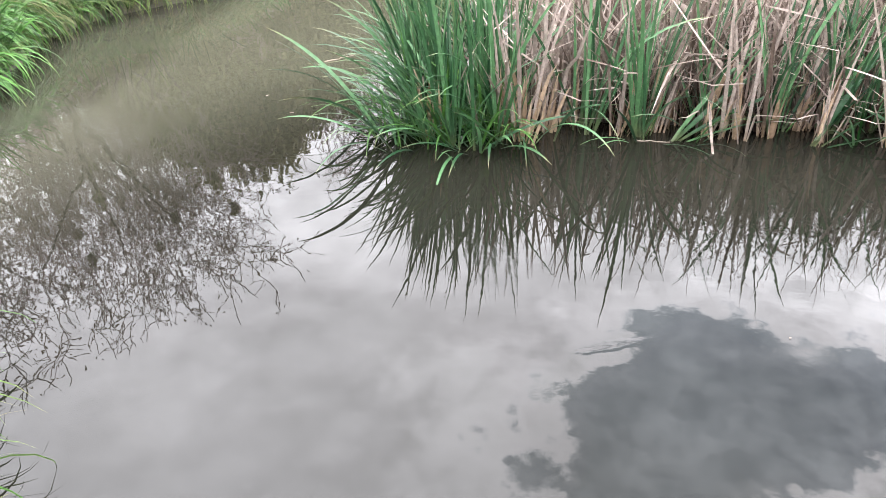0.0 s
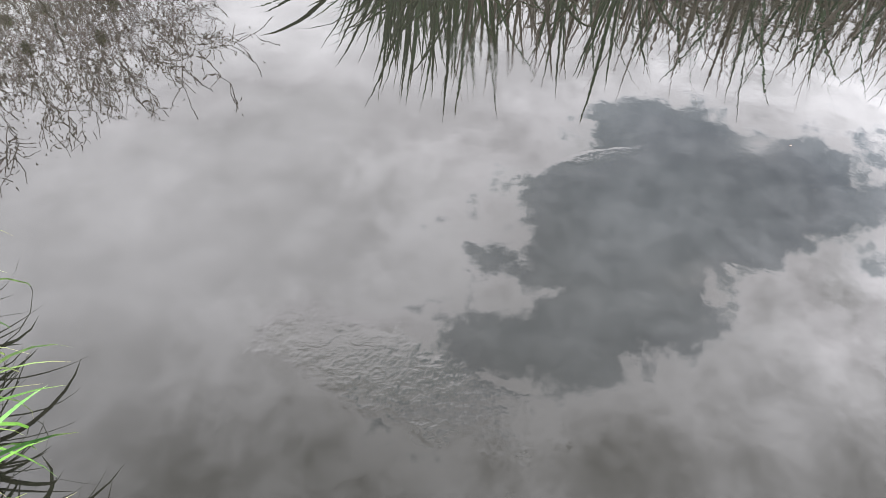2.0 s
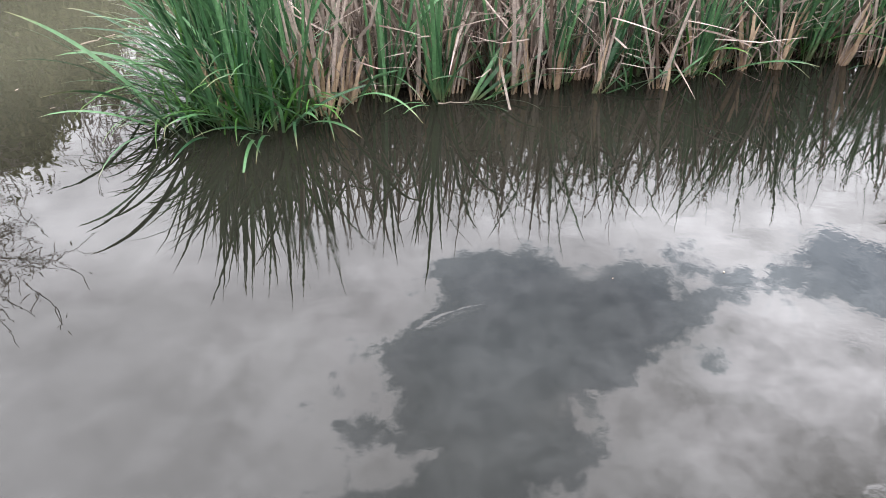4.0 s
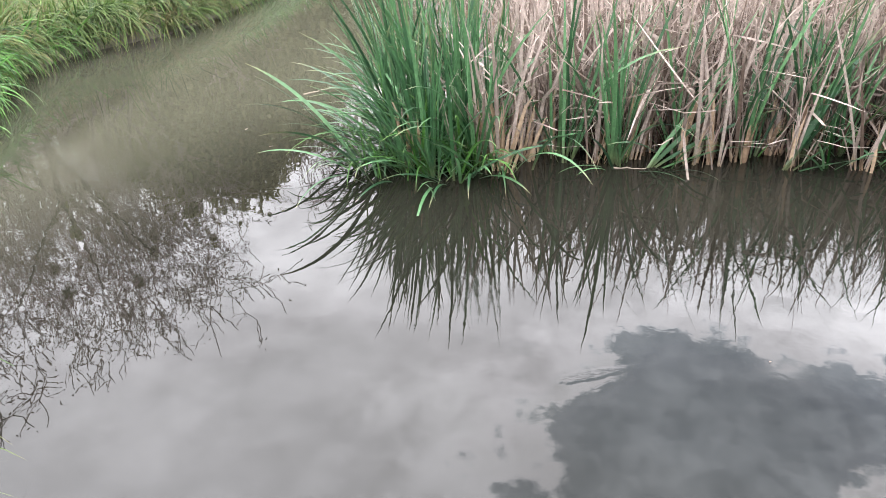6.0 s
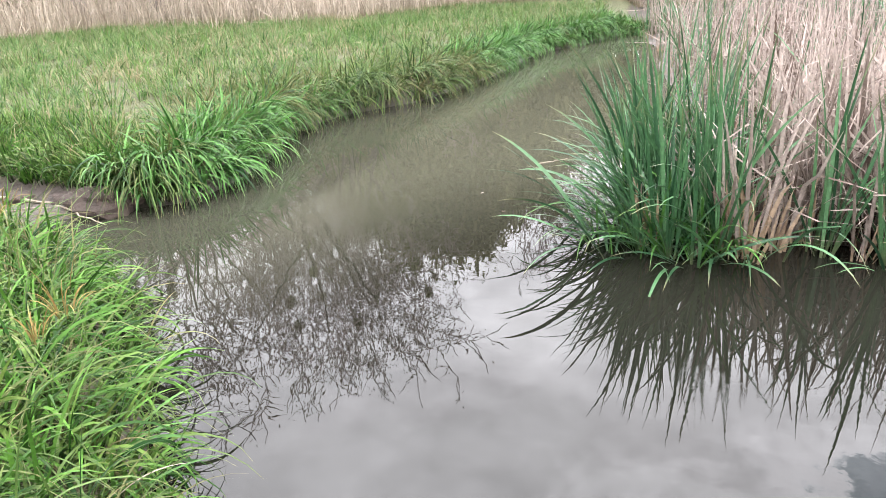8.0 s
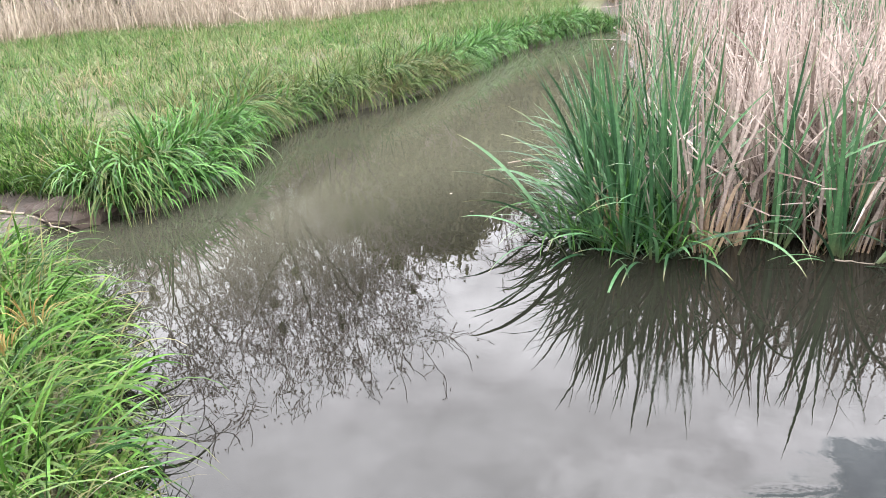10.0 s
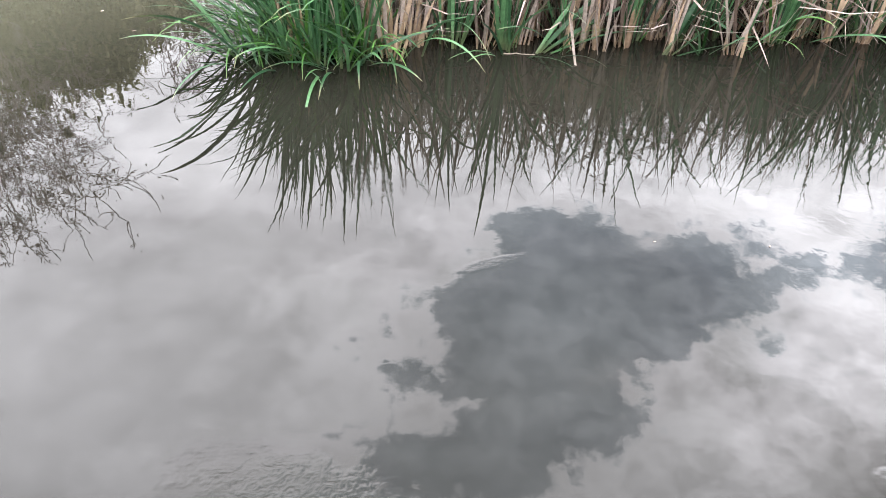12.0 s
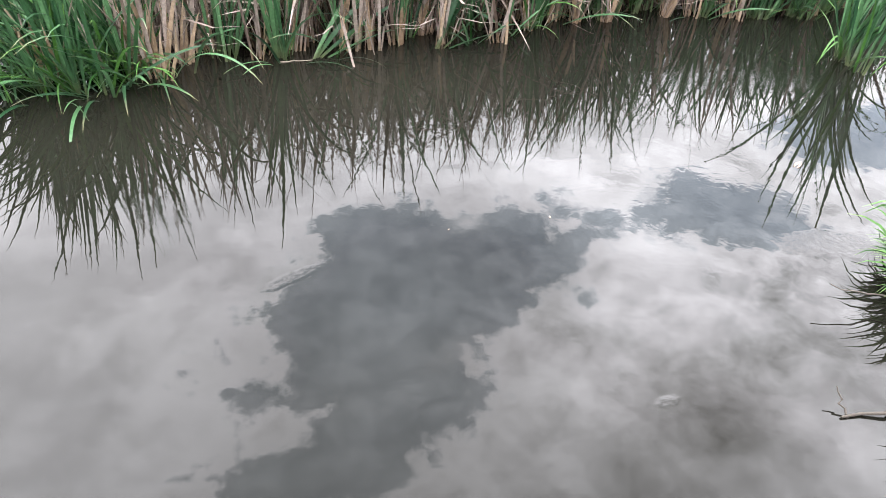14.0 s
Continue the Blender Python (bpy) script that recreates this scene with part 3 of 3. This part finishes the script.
# ---- the cattail marsh ----
rng = np.random.default_rng(17)
FRONT_X, FRONT_Y = [0.6, 0.82, 1.38, 2.24, 3.25, 4.0, 4.7, 5.2, 6.2, 8], [4.12, 4.1, 4.02, 3.88, 3.9, 3.85, 3.55, 3.25, 3.4, 3.6]
m = 2800
cx, cy = rng.uniform(-0.7, 15, m), 3.9 + 16 * rng.uniform(0, 1, m) ** 1.9
d, _, _ = shore_distance(cx, cy)
left = np.interp(cy, [4, 4.6, 5.5, 7, 10, 16], [0.72, 0.75, 0.75, 0.6, 0.5, 0.2])
ok = (d > 0.02) & (cx > left - 0.4 * smooth(cy, 5.5, 7.5)) & (cy > np.interp(cx, FRONT_X, FRONT_Y) + 0.4) & ((cx < 3.7) | (cy > 4.9 + 0.15 * cx))
more = rng.uniform(0.75, 4.2, 330)
cx, cy = np.concatenate([cx[ok], more]), np.concatenate([cy[ok], np.interp(more, FRONT_X, FRONT_Y) + rng.uniform(0.3, 1.5, 330)])
k = np.repeat(np.arange(len(cx)), 7)
n = len(k)
way = rng.uniform(0, 6.3, n)
near = 0.05 * np.sqrt(rng.random(n))
lean = np.abs(rng.normal(0.06, 0.14, n)) + np.repeat(np.abs(rng.normal(0, 0.12, len(cx))), 7)
base = np.stack([cx[k] + near * np.cos(way), cy[k] + near * np.sin(way), np.full(n, -0.05)], -1)
way = np.where(rng.random(n) < 0.6, np.repeat(rng.uniform(0, 6.3, len(cx)), 7), way)
v, f, u = blades(base, way, lean, rng.normal(0.1, 0.3, n), rng.uniform(0.5, 1.5, n), 0.008 + 0.019 * rng.random(n) ** 1.3, 8, kink=1.9, twist=0.9, blunt=3.5, rng=rng)
tagged(new("dead_cattail_stand", mesh_from("dead_cattail_stand", v, f, M_DEAD, u)), "dense bleached dead cattail stalks, broken and tangled", "reeds", kind="stuff")
n = 5200
bx, by = rng.uniform(-0.3, 13, n), 4.2 + 14 * rng.uniform(0, 1, n) ** 1.6
d, _, _ = shore_distance(bx, by)
ok = (d > 0.05) & ((clumped(bx, by, 1.9, 0.4) & (rng.random(n) < 0.55)) | ((bx < 0.6) & (rng.random(n) < 0.5)) | (bx > 3.5) | ((by < 6) & (rng.random(n) < 0.08)))
bx, by = bx[ok], by[ok]
n = len(bx)
base = np.stack([bx, by, np.full(n, -0.05)], -1)
v, f, u = blades(base, rng.uniform(0, 6.3, n), np.abs(rng.normal(0.08, 0.1, n)), np.abs(rng.normal(0.25, 0.3, n)), rng.uniform(1.0, 1.6, n), rng.uniform(0.014, 0.024, n), 6, twist=0.7, fold=0.15, rng=rng)
tagged(new("green_cattail_stand", mesh_from("green_cattail_stand", v, f, M_CATTAIL, u)), "fresh green cattail leaves growing up through the dead stalks", "reeds", kind="stuff")
# the matted feet of the bed, close, their brown darkened as shade between the stems
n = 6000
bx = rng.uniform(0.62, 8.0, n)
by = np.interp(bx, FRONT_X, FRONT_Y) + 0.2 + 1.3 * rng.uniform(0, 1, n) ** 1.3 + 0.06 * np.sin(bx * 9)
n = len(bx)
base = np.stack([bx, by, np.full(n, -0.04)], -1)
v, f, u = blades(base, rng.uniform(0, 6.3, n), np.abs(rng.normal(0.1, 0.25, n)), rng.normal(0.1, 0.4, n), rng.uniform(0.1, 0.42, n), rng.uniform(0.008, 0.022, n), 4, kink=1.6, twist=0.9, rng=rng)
tagged(new("reed_litter", mesh_from("reed_litter", v, f, M_SHADED_LITTER, u)), "brown dead reed stubble packed at the foot of the bed, darkened for the shade there", "reeds", kind="stuff")


def leaf_mesh(name, mat, lean, bend, length, width, power, seed, kink=0.0, seg=9):
    r = np.random.default_rng(seed)
    v, f, u = blades(np.zeros((1, 3)), 0.0, lean, bend, length, width, seg, power, 0.5, 0.05, kink, 0.18, 4.2, r)
    return mesh_from(name, v, f, mat, u)


# upright, nodding and arching leaves, shared by all plants
UPRIGHT = [leaf_mesh("cattail_leaf", M_CATTAIL, 0.02 + 0.05 * i, 0.12 + 0.07 * i, 1.42, 0.026, 2.0, i) for i in range(6)]
NODDING = [leaf_mesh("cattail_leaf", M_CATTAIL, 0.22, 0.7 + 0.22 * i, 1.30, 0.025, 1.5, 20 + i) for i in range(5)]
ARCHING = [leaf_mesh("cattail_leaf", M_CATTAIL, 0.7 + 0.08 * i, 0.45 + 0.15 * i, 1.0, 0.026, 1.5, 40 + i) for i in range(5)]
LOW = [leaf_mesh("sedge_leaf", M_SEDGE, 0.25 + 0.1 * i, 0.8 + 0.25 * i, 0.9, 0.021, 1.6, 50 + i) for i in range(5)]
STALKS = [leaf_mesh("dead_leaf", M_DEAD, 0.04 + 0.03 * i, 0.1, 1.15, 0.024, 1.0, 60 + i, 1.0, 7) for i in range(6)]
BROKEN = [leaf_mesh("dead_leaf", M_DEAD, 0.06 + 0.03 * i, 0.25, 1.0, 0.021, 1.0, 80 + i, 1.9, 10) for i in range(12)]

SHEATHS = [leaf_mesh("sheath", M_SHEATH, 0.06 + 0.08 * i, 0.12, 0.46, 0.027, 1.0, 110 + i, 0.5, 5) for i in range(5)]


def cattail(x, y, n, spread, toward=None, size=1.0, low=0.3, light=0.2):
    """One green plant: a fan of leaves from one foot."""
    root = tagged(new("cattail"), "green cattail plant with long strap leaves rising from the water", "plant", "cattails at the water's edge")
    root.location = (x, y, -0.06)
    for _ in range(n):
        k = rng.random()
        kind = ARCHING if k < low * spread else NODDING if k < 0.5 * spread + 0.15 else UPRIGHT
        kind = LOW if rng.random() < light else kind
        az = rng.uniform(0, 2 * np.pi) if toward is None else rng.normal(toward, 0.7)
        scale = size * rng.uniform(0.7, 1.06)
        scale = min(scale, 0.72) if kind is ARCHING else scale
        m = pose(*(rng.normal(0, 0.018, 2)), 0, *rng.normal(0, 6, 2), math.degrees(az)) @ Matrix.Diagonal((scale, scale, scale, 1))
        part("leaf", kind[rng.integers(len(kind))], root, m=m)
    return root


def dead_cattail(x, y, n):
    root = tagged(new("dead_cattail"), "bleached dead cattail with broken hanging leaves at the water's edge", "plant", "dead cattails at the water's edge")
    root.location = (x, y, -0.06)
    for _ in range(n):
        kind = STALKS if rng.random() < 0.35 else BROKEN
        m = pose(*(rng.normal(0, 0.028, 2)), 0, *rng.normal(0, 5, 2), rng.uniform(0, 360)) @ Matrix.Diagonal((*[rng.uniform(0.35, 1.1)] * 3, 1))
        part("dead_leaf", kind[rng.integers(len(kind))], root, m=m)
    for _ in range(int(rng.integers(2, 6))):
        m = pose(*(rng.normal(0, 0.03, 2)), 0, *rng.normal(0, 5, 2), rng.uniform(0, 360)) @ Matrix.Diagonal((*[rng.uniform(0.6, 1.25)] * 3, 1))
        part("sheath", SHEATHS[rng.integers(len(SHEATHS))], root, "thick tan dead leaf sheath", m=m)
    return root


# the tall green clump at the end of the bed
for _ in range(46):
    r, t = math.sqrt(rng.random()), rng.uniform(0, 6.28)
    x, y = 0.14 + 0.44 * r * math.cos(t), 4.42 + 0.5 * r * math.sin(t)
    cattail(x, y, int(rng.integers(8, 11)), 0.42 if x > 0.05 else 0.7, toward=math.atan2(y - 4.6, x - 0.65) if rng.random() < 0.55 else None, size=rng.uniform(0.7, 0.98))
for _ in range(24):
    x, y = rng.uniform(-0.34, 0.55), rng.uniform(3.86, 4.25)
    cattail(x, y, 6, 1.0, toward=rng.uniform(-3.9, -1.4), size=rng.uniform(0.5, 0.85), low=0.85, light=0.45)
for _ in range(24):
    r, t = math.sqrt(rng.random()), rng.uniform(0, 6.28)
    cattail(0.12 + 0.42 * r * math.cos(t), 4.3 + 0.4 * r * math.sin(t), 7, 0.8, size=rng.uniform(0.4, 0.75), low=0.5, light=0.5)
for _ in range(7):
    dead_cattail(rng.uniform(-0.15, 0.6), rng.uniform(3.98, 4.25), 3)
# front of the bed: green plants and dead stalks
for x in np.arange(0.46, 8.2, 0.2):
    front_y = np.interp(x, FRONT_X, FRONT_Y) + rng.normal(0, 0.05)
    for row in range(3):
        if rng.random() < (0.9 if x < 3.5 else 0.5):
            dead_cattail(x + rng.normal(0, 0.06), front_y + 0.04 + 0.2 * row + rng.normal(0, 0.05), int(rng.integers(7, 12)))
for x in np.arange(0.98, 8.2, 0.36):
    front_y, x = np.interp(x, FRONT_X, FRONT_Y) + rng.uniform(0, 0.15), x + rng.normal(0, 0.07)
    for _ in range(3 if x < 2.9 else 6):
        cattail(x + rng.normal(0, 0.035 if x < 2.9 else 0.09), front_y + rng.uniform(0.0, 0.12), int(rng.integers(6, 9)), 0.3, size=rng.uniform(0.6, 1.0), light=0.1)
    if x > 2.9:
        for _ in range(3):
            cattail(x + rng.normal(0, 0.12), front_y + rng.uniform(0.05, 0.6), 8, 0.5, size=0.9, light=0.2)
# low leaves falling forward over the waterline
for _ in range(4):
    x = rng.uniform(0.8, 4.6)
    cattail(x, np.interp(x, [0.7, 1.38, 2.24, 3.25, 4.0, 4.7], [4.05, 3.98, 3.84, 3.86, 3.82, 3.55]), 5, 1.0, toward=rng.uniform(-2.8, -0.3), size=rng.uniform(0.42, 0.68), low=0.7)
# the small clump standing out in the water
for _ in range(9):
    cattail(4.84 + rng.normal(0, 0.08), 2.66 + rng.normal(0, 0.08), int(rng.integers(5, 8)), 0.25, size=0.95)


def single_leaf(label, x, y, az, lean, bend, length, width, power=1.2, z=-0.03, mat=M_CATTAIL, name="cattail_leaf"):
    root = tagged(new(name), label, "leaf")
    root.location = (x, y, z)
    part("blade", leaf_mesh(name, mat, lean, bend, length, width, power, int(1000 * (x + 3)), 0.0, 12), root, m=pose(0, 0, 0, 0, 0, az))


for x, y, az, lean, bend, length in ((1.42, 3.94, 24, 0.9, 0.3, 0.85), (1.43, 3.94, 14, 1.05, 0.3, 0.95), (1.41, 3.93, 34, 0.8, 0.2, 0.9), (1.44, 3.93, 4, 1.2, 0.3, 0.7),
                                     (2.2, 3.82, 22, 0.8, 0.35, 1.05), (2.22, 3.82, 35, 0.7, 0.2, 1.0), (2.24, 3.81, 12, 1.0, 0.25, 0.9), (2.23, 3.82, 28, 0.6, 0.2, 1.1), (2.21, 3.81, -5, 1.25, 0.3, 0.6), (2.9, 3.84, 150, 0.9, 0.7, 0.7)):
    single_leaf("green cattail leaf leaning low over the water", x, y, az, lean, bend, length, 0.03)
for x, y, az, lean, bend, length in ((0.72, 4.0, -72, 0.4, 1.9, 0.95), (0.6, 3.98, -60, 0.6, 1.7, 0.8), (0.3, 4.0, 172, 0.55, 1.2, 0.95), (0.1, 3.95, -140, 0.8, 1.1, 0.7)):
    single_leaf("green cattail leaf arching down to touch the water", x, y, az, lean, bend, length, 0.02, 1.3)

for k in range(11):
    single_leaf("long green cattail leaf fanning out over open water", -0.12 + 0.12 * rng.normal(), 4.32 + 0.2 * rng.normal(), rng.uniform(148, 208), rng.uniform(0.3, 0.62), rng.uniform(0.6, 1.2),
                rng.uniform(0.75, 1.1), 0.025, 1.5)
# blades of the near bank that reach out over the water
for k in range(26):
    t = k / 25
    x, y = -1.95 + 0.85 * t + rng.normal(0, 0.03), 1.85 - 1.2 * t + rng.normal(0, 0.03)
    pale = rng.random() < 0.12
    single_leaf("pale withered grass blade hanging over the water" if pale else "green grass blade arching out over the water", x - 0.03, y - 0.02, rng.uniform(-15, 70), rng.uniform(0.5, 1.0),
                rng.uniform(0.8, 1.6), rng.uniform(0.28, 0.5), 0.011, 1.5, 0.1, M_STRAW if pale else M_SEDGE, "grass_blade")


# ---- trees beyond the meadow, seen in the water ----
def grow(rng, height, spread, levels, kids, droop=0.0):
    """The limbs of a tree as sticks: from, to, radius from, radius to, level."""
    rows = []

    def limb(p, d, length, r, level):
        steps = 4 if level < 2 else 3
        for k in range(steps):
            d = d + rng.normal(0, 0.12 + 0.05 * level, 3) + np.array([0, 0, 0.06 - droop * level])
            d = d / np.linalg.norm(d)
            q = p + d * length / steps
            r1 = max(r * 0.8, 0.004)
            rows.append((p, q, r, r1, level))
            p, r = q, r1
            if level < levels and k > 0:
                for _ in range(kids + (level == 0)):
                    side = rng.normal(0, 1, 3)
                    side -= d * side.dot(d)
                    side /= np.linalg.norm(side)
                    nd = d * (0.75 - 0.05 * level) + side * spread
                    limb(p, nd / np.linalg.norm(nd), length * rng.uniform(0.45, 0.68), r * 0.6, level + 1)

    limb(np.zeros(3), np.array([0.02, 0, 1.0]), height * 0.62, height * 0.016, 0)
    return rows


def bare_tree(name, label, x, y, height, seed, levels=4):
    rng = np.random.default_rng(seed)
    rows = grow(rng, height, 0.7, levels, 2)
    k = height / max(r[1][2] for r in rows)
    rows = [(r[0] * k, r[1] * k, *r[2:]) for r in rows]
    root = tagged(new(name), label, "tree")
    root.location = (x, y, 0.3)
    p0, p1 = np.array([r[0] for r in rows]), np.array([r[1] for r in rows])
    r0, r1, lv = np.array([r[2] for r in rows]), np.array([r[3] for r in rows]), np.array([r[4] for r in rows])
    for part_name, sel, mat in (("trunk", lv < 2, M_BARK), ("twigs", lv >= 2, M_TWIG)):
        v, f = tubes(p0[sel], p1[sel], np.maximum(r0[sel], 0.018), np.maximum(r1[sel], 0.011), 6 if part_name == "trunk" else 3)
        part(part_name, mesh_from(part_name, v, f, mat), root)
    ends = p1[lv >= levels - 1]
    return root, ends, rng


def leafy_crown(root, ends, rng, per, size, mat, name="crown"):
    c = np.repeat(ends, per, 0) + rng.normal(0, 0.35, (len(ends) * per, 3))
    n = len(c)
    v, f, u = blades(c, rng.uniform(0, 6.3, n), rng.uniform(0.3, 2.6, n), rng.normal(0, 0.5, n), rng.uniform(0.6, 1.2, n) * size, rng.uniform(0.5, 0.8, n) * size, 1, blunt=2.0, rng=rng)
    part(name, mesh_from(name, v, f, mat, u), root)


def at(az, distance):
    return -distance * math.sin(radians(az)), distance * math.cos(radians(az))


for az, dist, height, seed in ((42, 26, 13.2, 8), (37.5, 26, 14.6, 3), (32.5, 27, 14.6, 21), (28, 26, 14.4, 4), (24, 27, 13.9, 41), (20.5, 27, 12.2, 31), (40, 31, 15.2, 51), (30, 32, 15.6, 53)):
    root, ends, r = bare_tree("bare_tree", "tall leafless tree with fine reddish twigs beyond the meadow", *at(az, dist), height, seed, 4)
    leafy_crown(root, ends[::5], r, 3, 0.13, M_BUD, "buds")
    for k in r.choice(len(ends), 5):
        c = r.normal(0, 1, (160, 3))
        c = ends[k] + c / np.linalg.norm(c, axis=1)[:, None] * 0.05
        n = len(c)
        v, f, u = blades(c, r.uniform(0, 6.3, n), r.uniform(0, 3.1, n), r.normal(0, 0.5, n), r.uniform(0.2, 0.34, n), np.full(n, 0.05), 2, rng=r)
        part("mistletoe", mesh_from("mistletoe", v, f, M_CROWN, u), root, "dark round mistletoe ball")
for az, dist, height, seed in ((12.5, 30, 12.6, 9), (10, 31, 12.4, 27), (7.5, 31, 10.4, 19)):
    bare_tree("bare_tree", "leafless tree with fine twigs standing beside the dense trees", *at(az, dist), height, seed, 4)
for az, dist, height, seed in ((17.5, 29, 10.2, 11), (21.5, 30, 9.9, 12), (14, 30.5, 9.2, 33), (26, 32, 7.0, 14), (8, 34, 8.0, 15), (31, 31, 5.6, 16), (37, 30, 5.2, 17), (44, 30, 5.2, 18), (2, 36, 7.4, 20), (-4, 36, 6.4, 22)):
    root, ends, r = bare_tree("leafy_tree", "dense dull green tree beyond the meadow", *at(az, dist), height, seed, 3)
    leafy_crown(root, ends, r, 26, 0.42, M_CROWN)
n = 26000
az = rng.uniform(-12, 58, n)
dist = rng.normal(30, 0.8, n)
c = np.stack([-dist * np.sin(np.radians(az)), dist * np.cos(np.radians(az)), 0.3 + (5.6 - 0.7 * (az > 25)) * rng.random(n) ** 0.9 * (0.8 + 0.2 * np.sin(az))], -1)
v, f, u = blades(c, rng.uniform(0, 6.3, n), rng.uniform(0.2, 2.4, n), rng.normal(0, 0.4, n), rng.uniform(0.3, 0.6, n), rng.uniform(0.2, 0.35, n), 2, blunt=2.0, rng=rng)
tagged(new("hedge", mesh_from("hedge", v, f, M_CROWN, u)), "dull green hedge closing the meadow under the trees", "hedge", kind="stuff")


# ---- mud, sticks and floating bits ----
def stick(label, p, q, r, bend, seed, mat=None):
    """A crooked stick lying from p to q."""
    g = np.random.default_rng(seed)
    t = np.linspace(0, 1, 8)[:, None]
    line = np.array(p) * (1 - t) + np.array(q) * t + g.normal(0, bend, (8, 3)) * np.sin(np.pi * t) * np.array([1, 1, 0.3])
    rad = r * (1 - 0.55 * t[:, 0])
    d = (line[-1] - line[0]) / np.linalg.norm(line[-1] - line[0])
    a = np.cross(d, (0.0, 0.0, 1.0))
    a = a / np.linalg.norm(a)
    turn = np.arange(7) * 2 * np.pi / 7
    ring = np.outer(np.cos(turn), a) + np.outer(np.sin(turn), np.cross(d, a))
    v = (line[:, None, :] + ring[None] * rad[:, None, None]).reshape(-1, 3)
    i = np.arange(7)[:, None] * 7 + np.arange(7)[None, :]
    j = np.arange(7)[:, None] * 7 + (np.arange(7)[None, :] + 1) % 7
    f = np.stack([i, j, j + 7, i + 7], -1).reshape(-1, 4)
    return tagged(new("stick", mesh_from("stick", v, f, mat or M_STICK)), label, "stick")


stick("weathered grey stick lying on the mud", (-5.2, 4.05, 0.09), (-3.95, 4.02, 0.08), 0.014, 0.03, 1)
stick("thin bent stick poking out of the mud over the water", (-4.35, 4.0, 0.07), (-3.72, 3.78, 0.04), 0.009, 0.03, 2)
stick("short dry twig on the wet mud", (-4.9, 3.75, 0.08), (-4.35, 3.95, 0.075), 0.007, 0.04, 3)
stick("dead cattail stem floating at the edge of the reeds", (1.22, 3.97, 0.003), (1.42, 3.93, 0.004), 0.005, 0.008, 4)
stick("thin dead twig standing out of the water by the bank", (2.62, 0.80, 0.05), (2.36, 0.98, 0.1), 0.004, 0.015, 7, M_WET)
stick("dark broken branch lying on the water by the bank", (2.42, 0.38, 0.03), (1.93, 0.58, 0.004), 0.010, 0.012, 9, M_WET)
stick("dark curled twig end sticking up from the water", (1.95, 0.57, 0.0), (1.97, 0.65, 0.06), 0.004, 0.006, 11, M_WET)
stick("thin stick floating on the pond", (-0.95, 5.9, 0.002), (-0.72, 6.1, 0.003), 0.006, 0.01, 5)


def clod(x, y, z, r, seed):
    """A lump of wet mud."""
    bm = bmesh.new()
    bmesh.ops.create_icosphere(bm, subdivisions=3, radius=r)
    off = Vector((seed * 3.1, 0, 0))
    for v in bm.verts:
        k = 1 + 0.45 * noise.noise(v.co / r * 1.3 + off) + 0.15 * noise.noise(v.co / r * 5 + off)
        v.co = Vector((v.co.x * k * 1.35, v.co.y * k, v.co.z * k * 0.6))
    me = bpy.data.meshes.new("mud_clod")
    bm.to_mesh(me)
    bm.free()
    me.materials.append(M_CLOD)
    ob = tagged(new("mud_clod", me), "dark wet clod of mud on the bank", "mud", "mud clods")
    ob.location = (x, y, z)


for k, (x, y, r) in enumerate(((-4.02, 4.13, 0.2), (-4.3, 4.14, 0.13), (-4.75, 4.08, 0.1), (-5.1, 4.0, 0.09), (-3.92, 4.2, 0.12))):
    clod(x, y, 0.07, r, k)


def floating(label, x, y, length, width, turn, mat, seed):
    """A small curled leaf lying on the water."""
    g = np.random.default_rng(seed)
    v, f, u = blades(np.array([[-length / 2, 0, 0.003]]), 0.0, 1.45, 0.2, length, width, 6, 1.0, 0.1, 0.05, 0.0, 0.22, 3.0, g)
    ob = tagged(new("floating_leaf", mesh_from("floating_leaf", v, f, mat, u)), label, "leaf", "bits floating on the pond")
    ob.matrix_basis = pose(x, y, 0, 0, 0, turn)


for k, (x, y, length, turn) in enumerate(((3.22, 1.76, 0.075, 20), (-1.0, 4.6, 0.03, 10), (-1.25, 5.0, 0.03, 50), (1.3, 2.0, 0.010, 0), (1.75, 1.9, 0.012, 70))):
    floating("small pale dead leaf floating on the still water", x, y, length, length * 0.45, turn, M_DEAD, k)
stalk = tagged(new("broken_stalk"), "pale broken cattail stalk leaning in front of the green clump", "plant")
stalk.location = (0.27, 3.98, -0.02)
for k, (az, lean) in enumerate(((170, 0.18), (150, 0.25), (190, 0.12))):
    part("dead_leaf", leaf_mesh("dead_leaf", M_DEAD, lean, 0.05, 0.5 - 0.08 * k, 0.03, 1.0, 300 + k), stalk, m=pose(0, 0, 0, 0, 0, az))
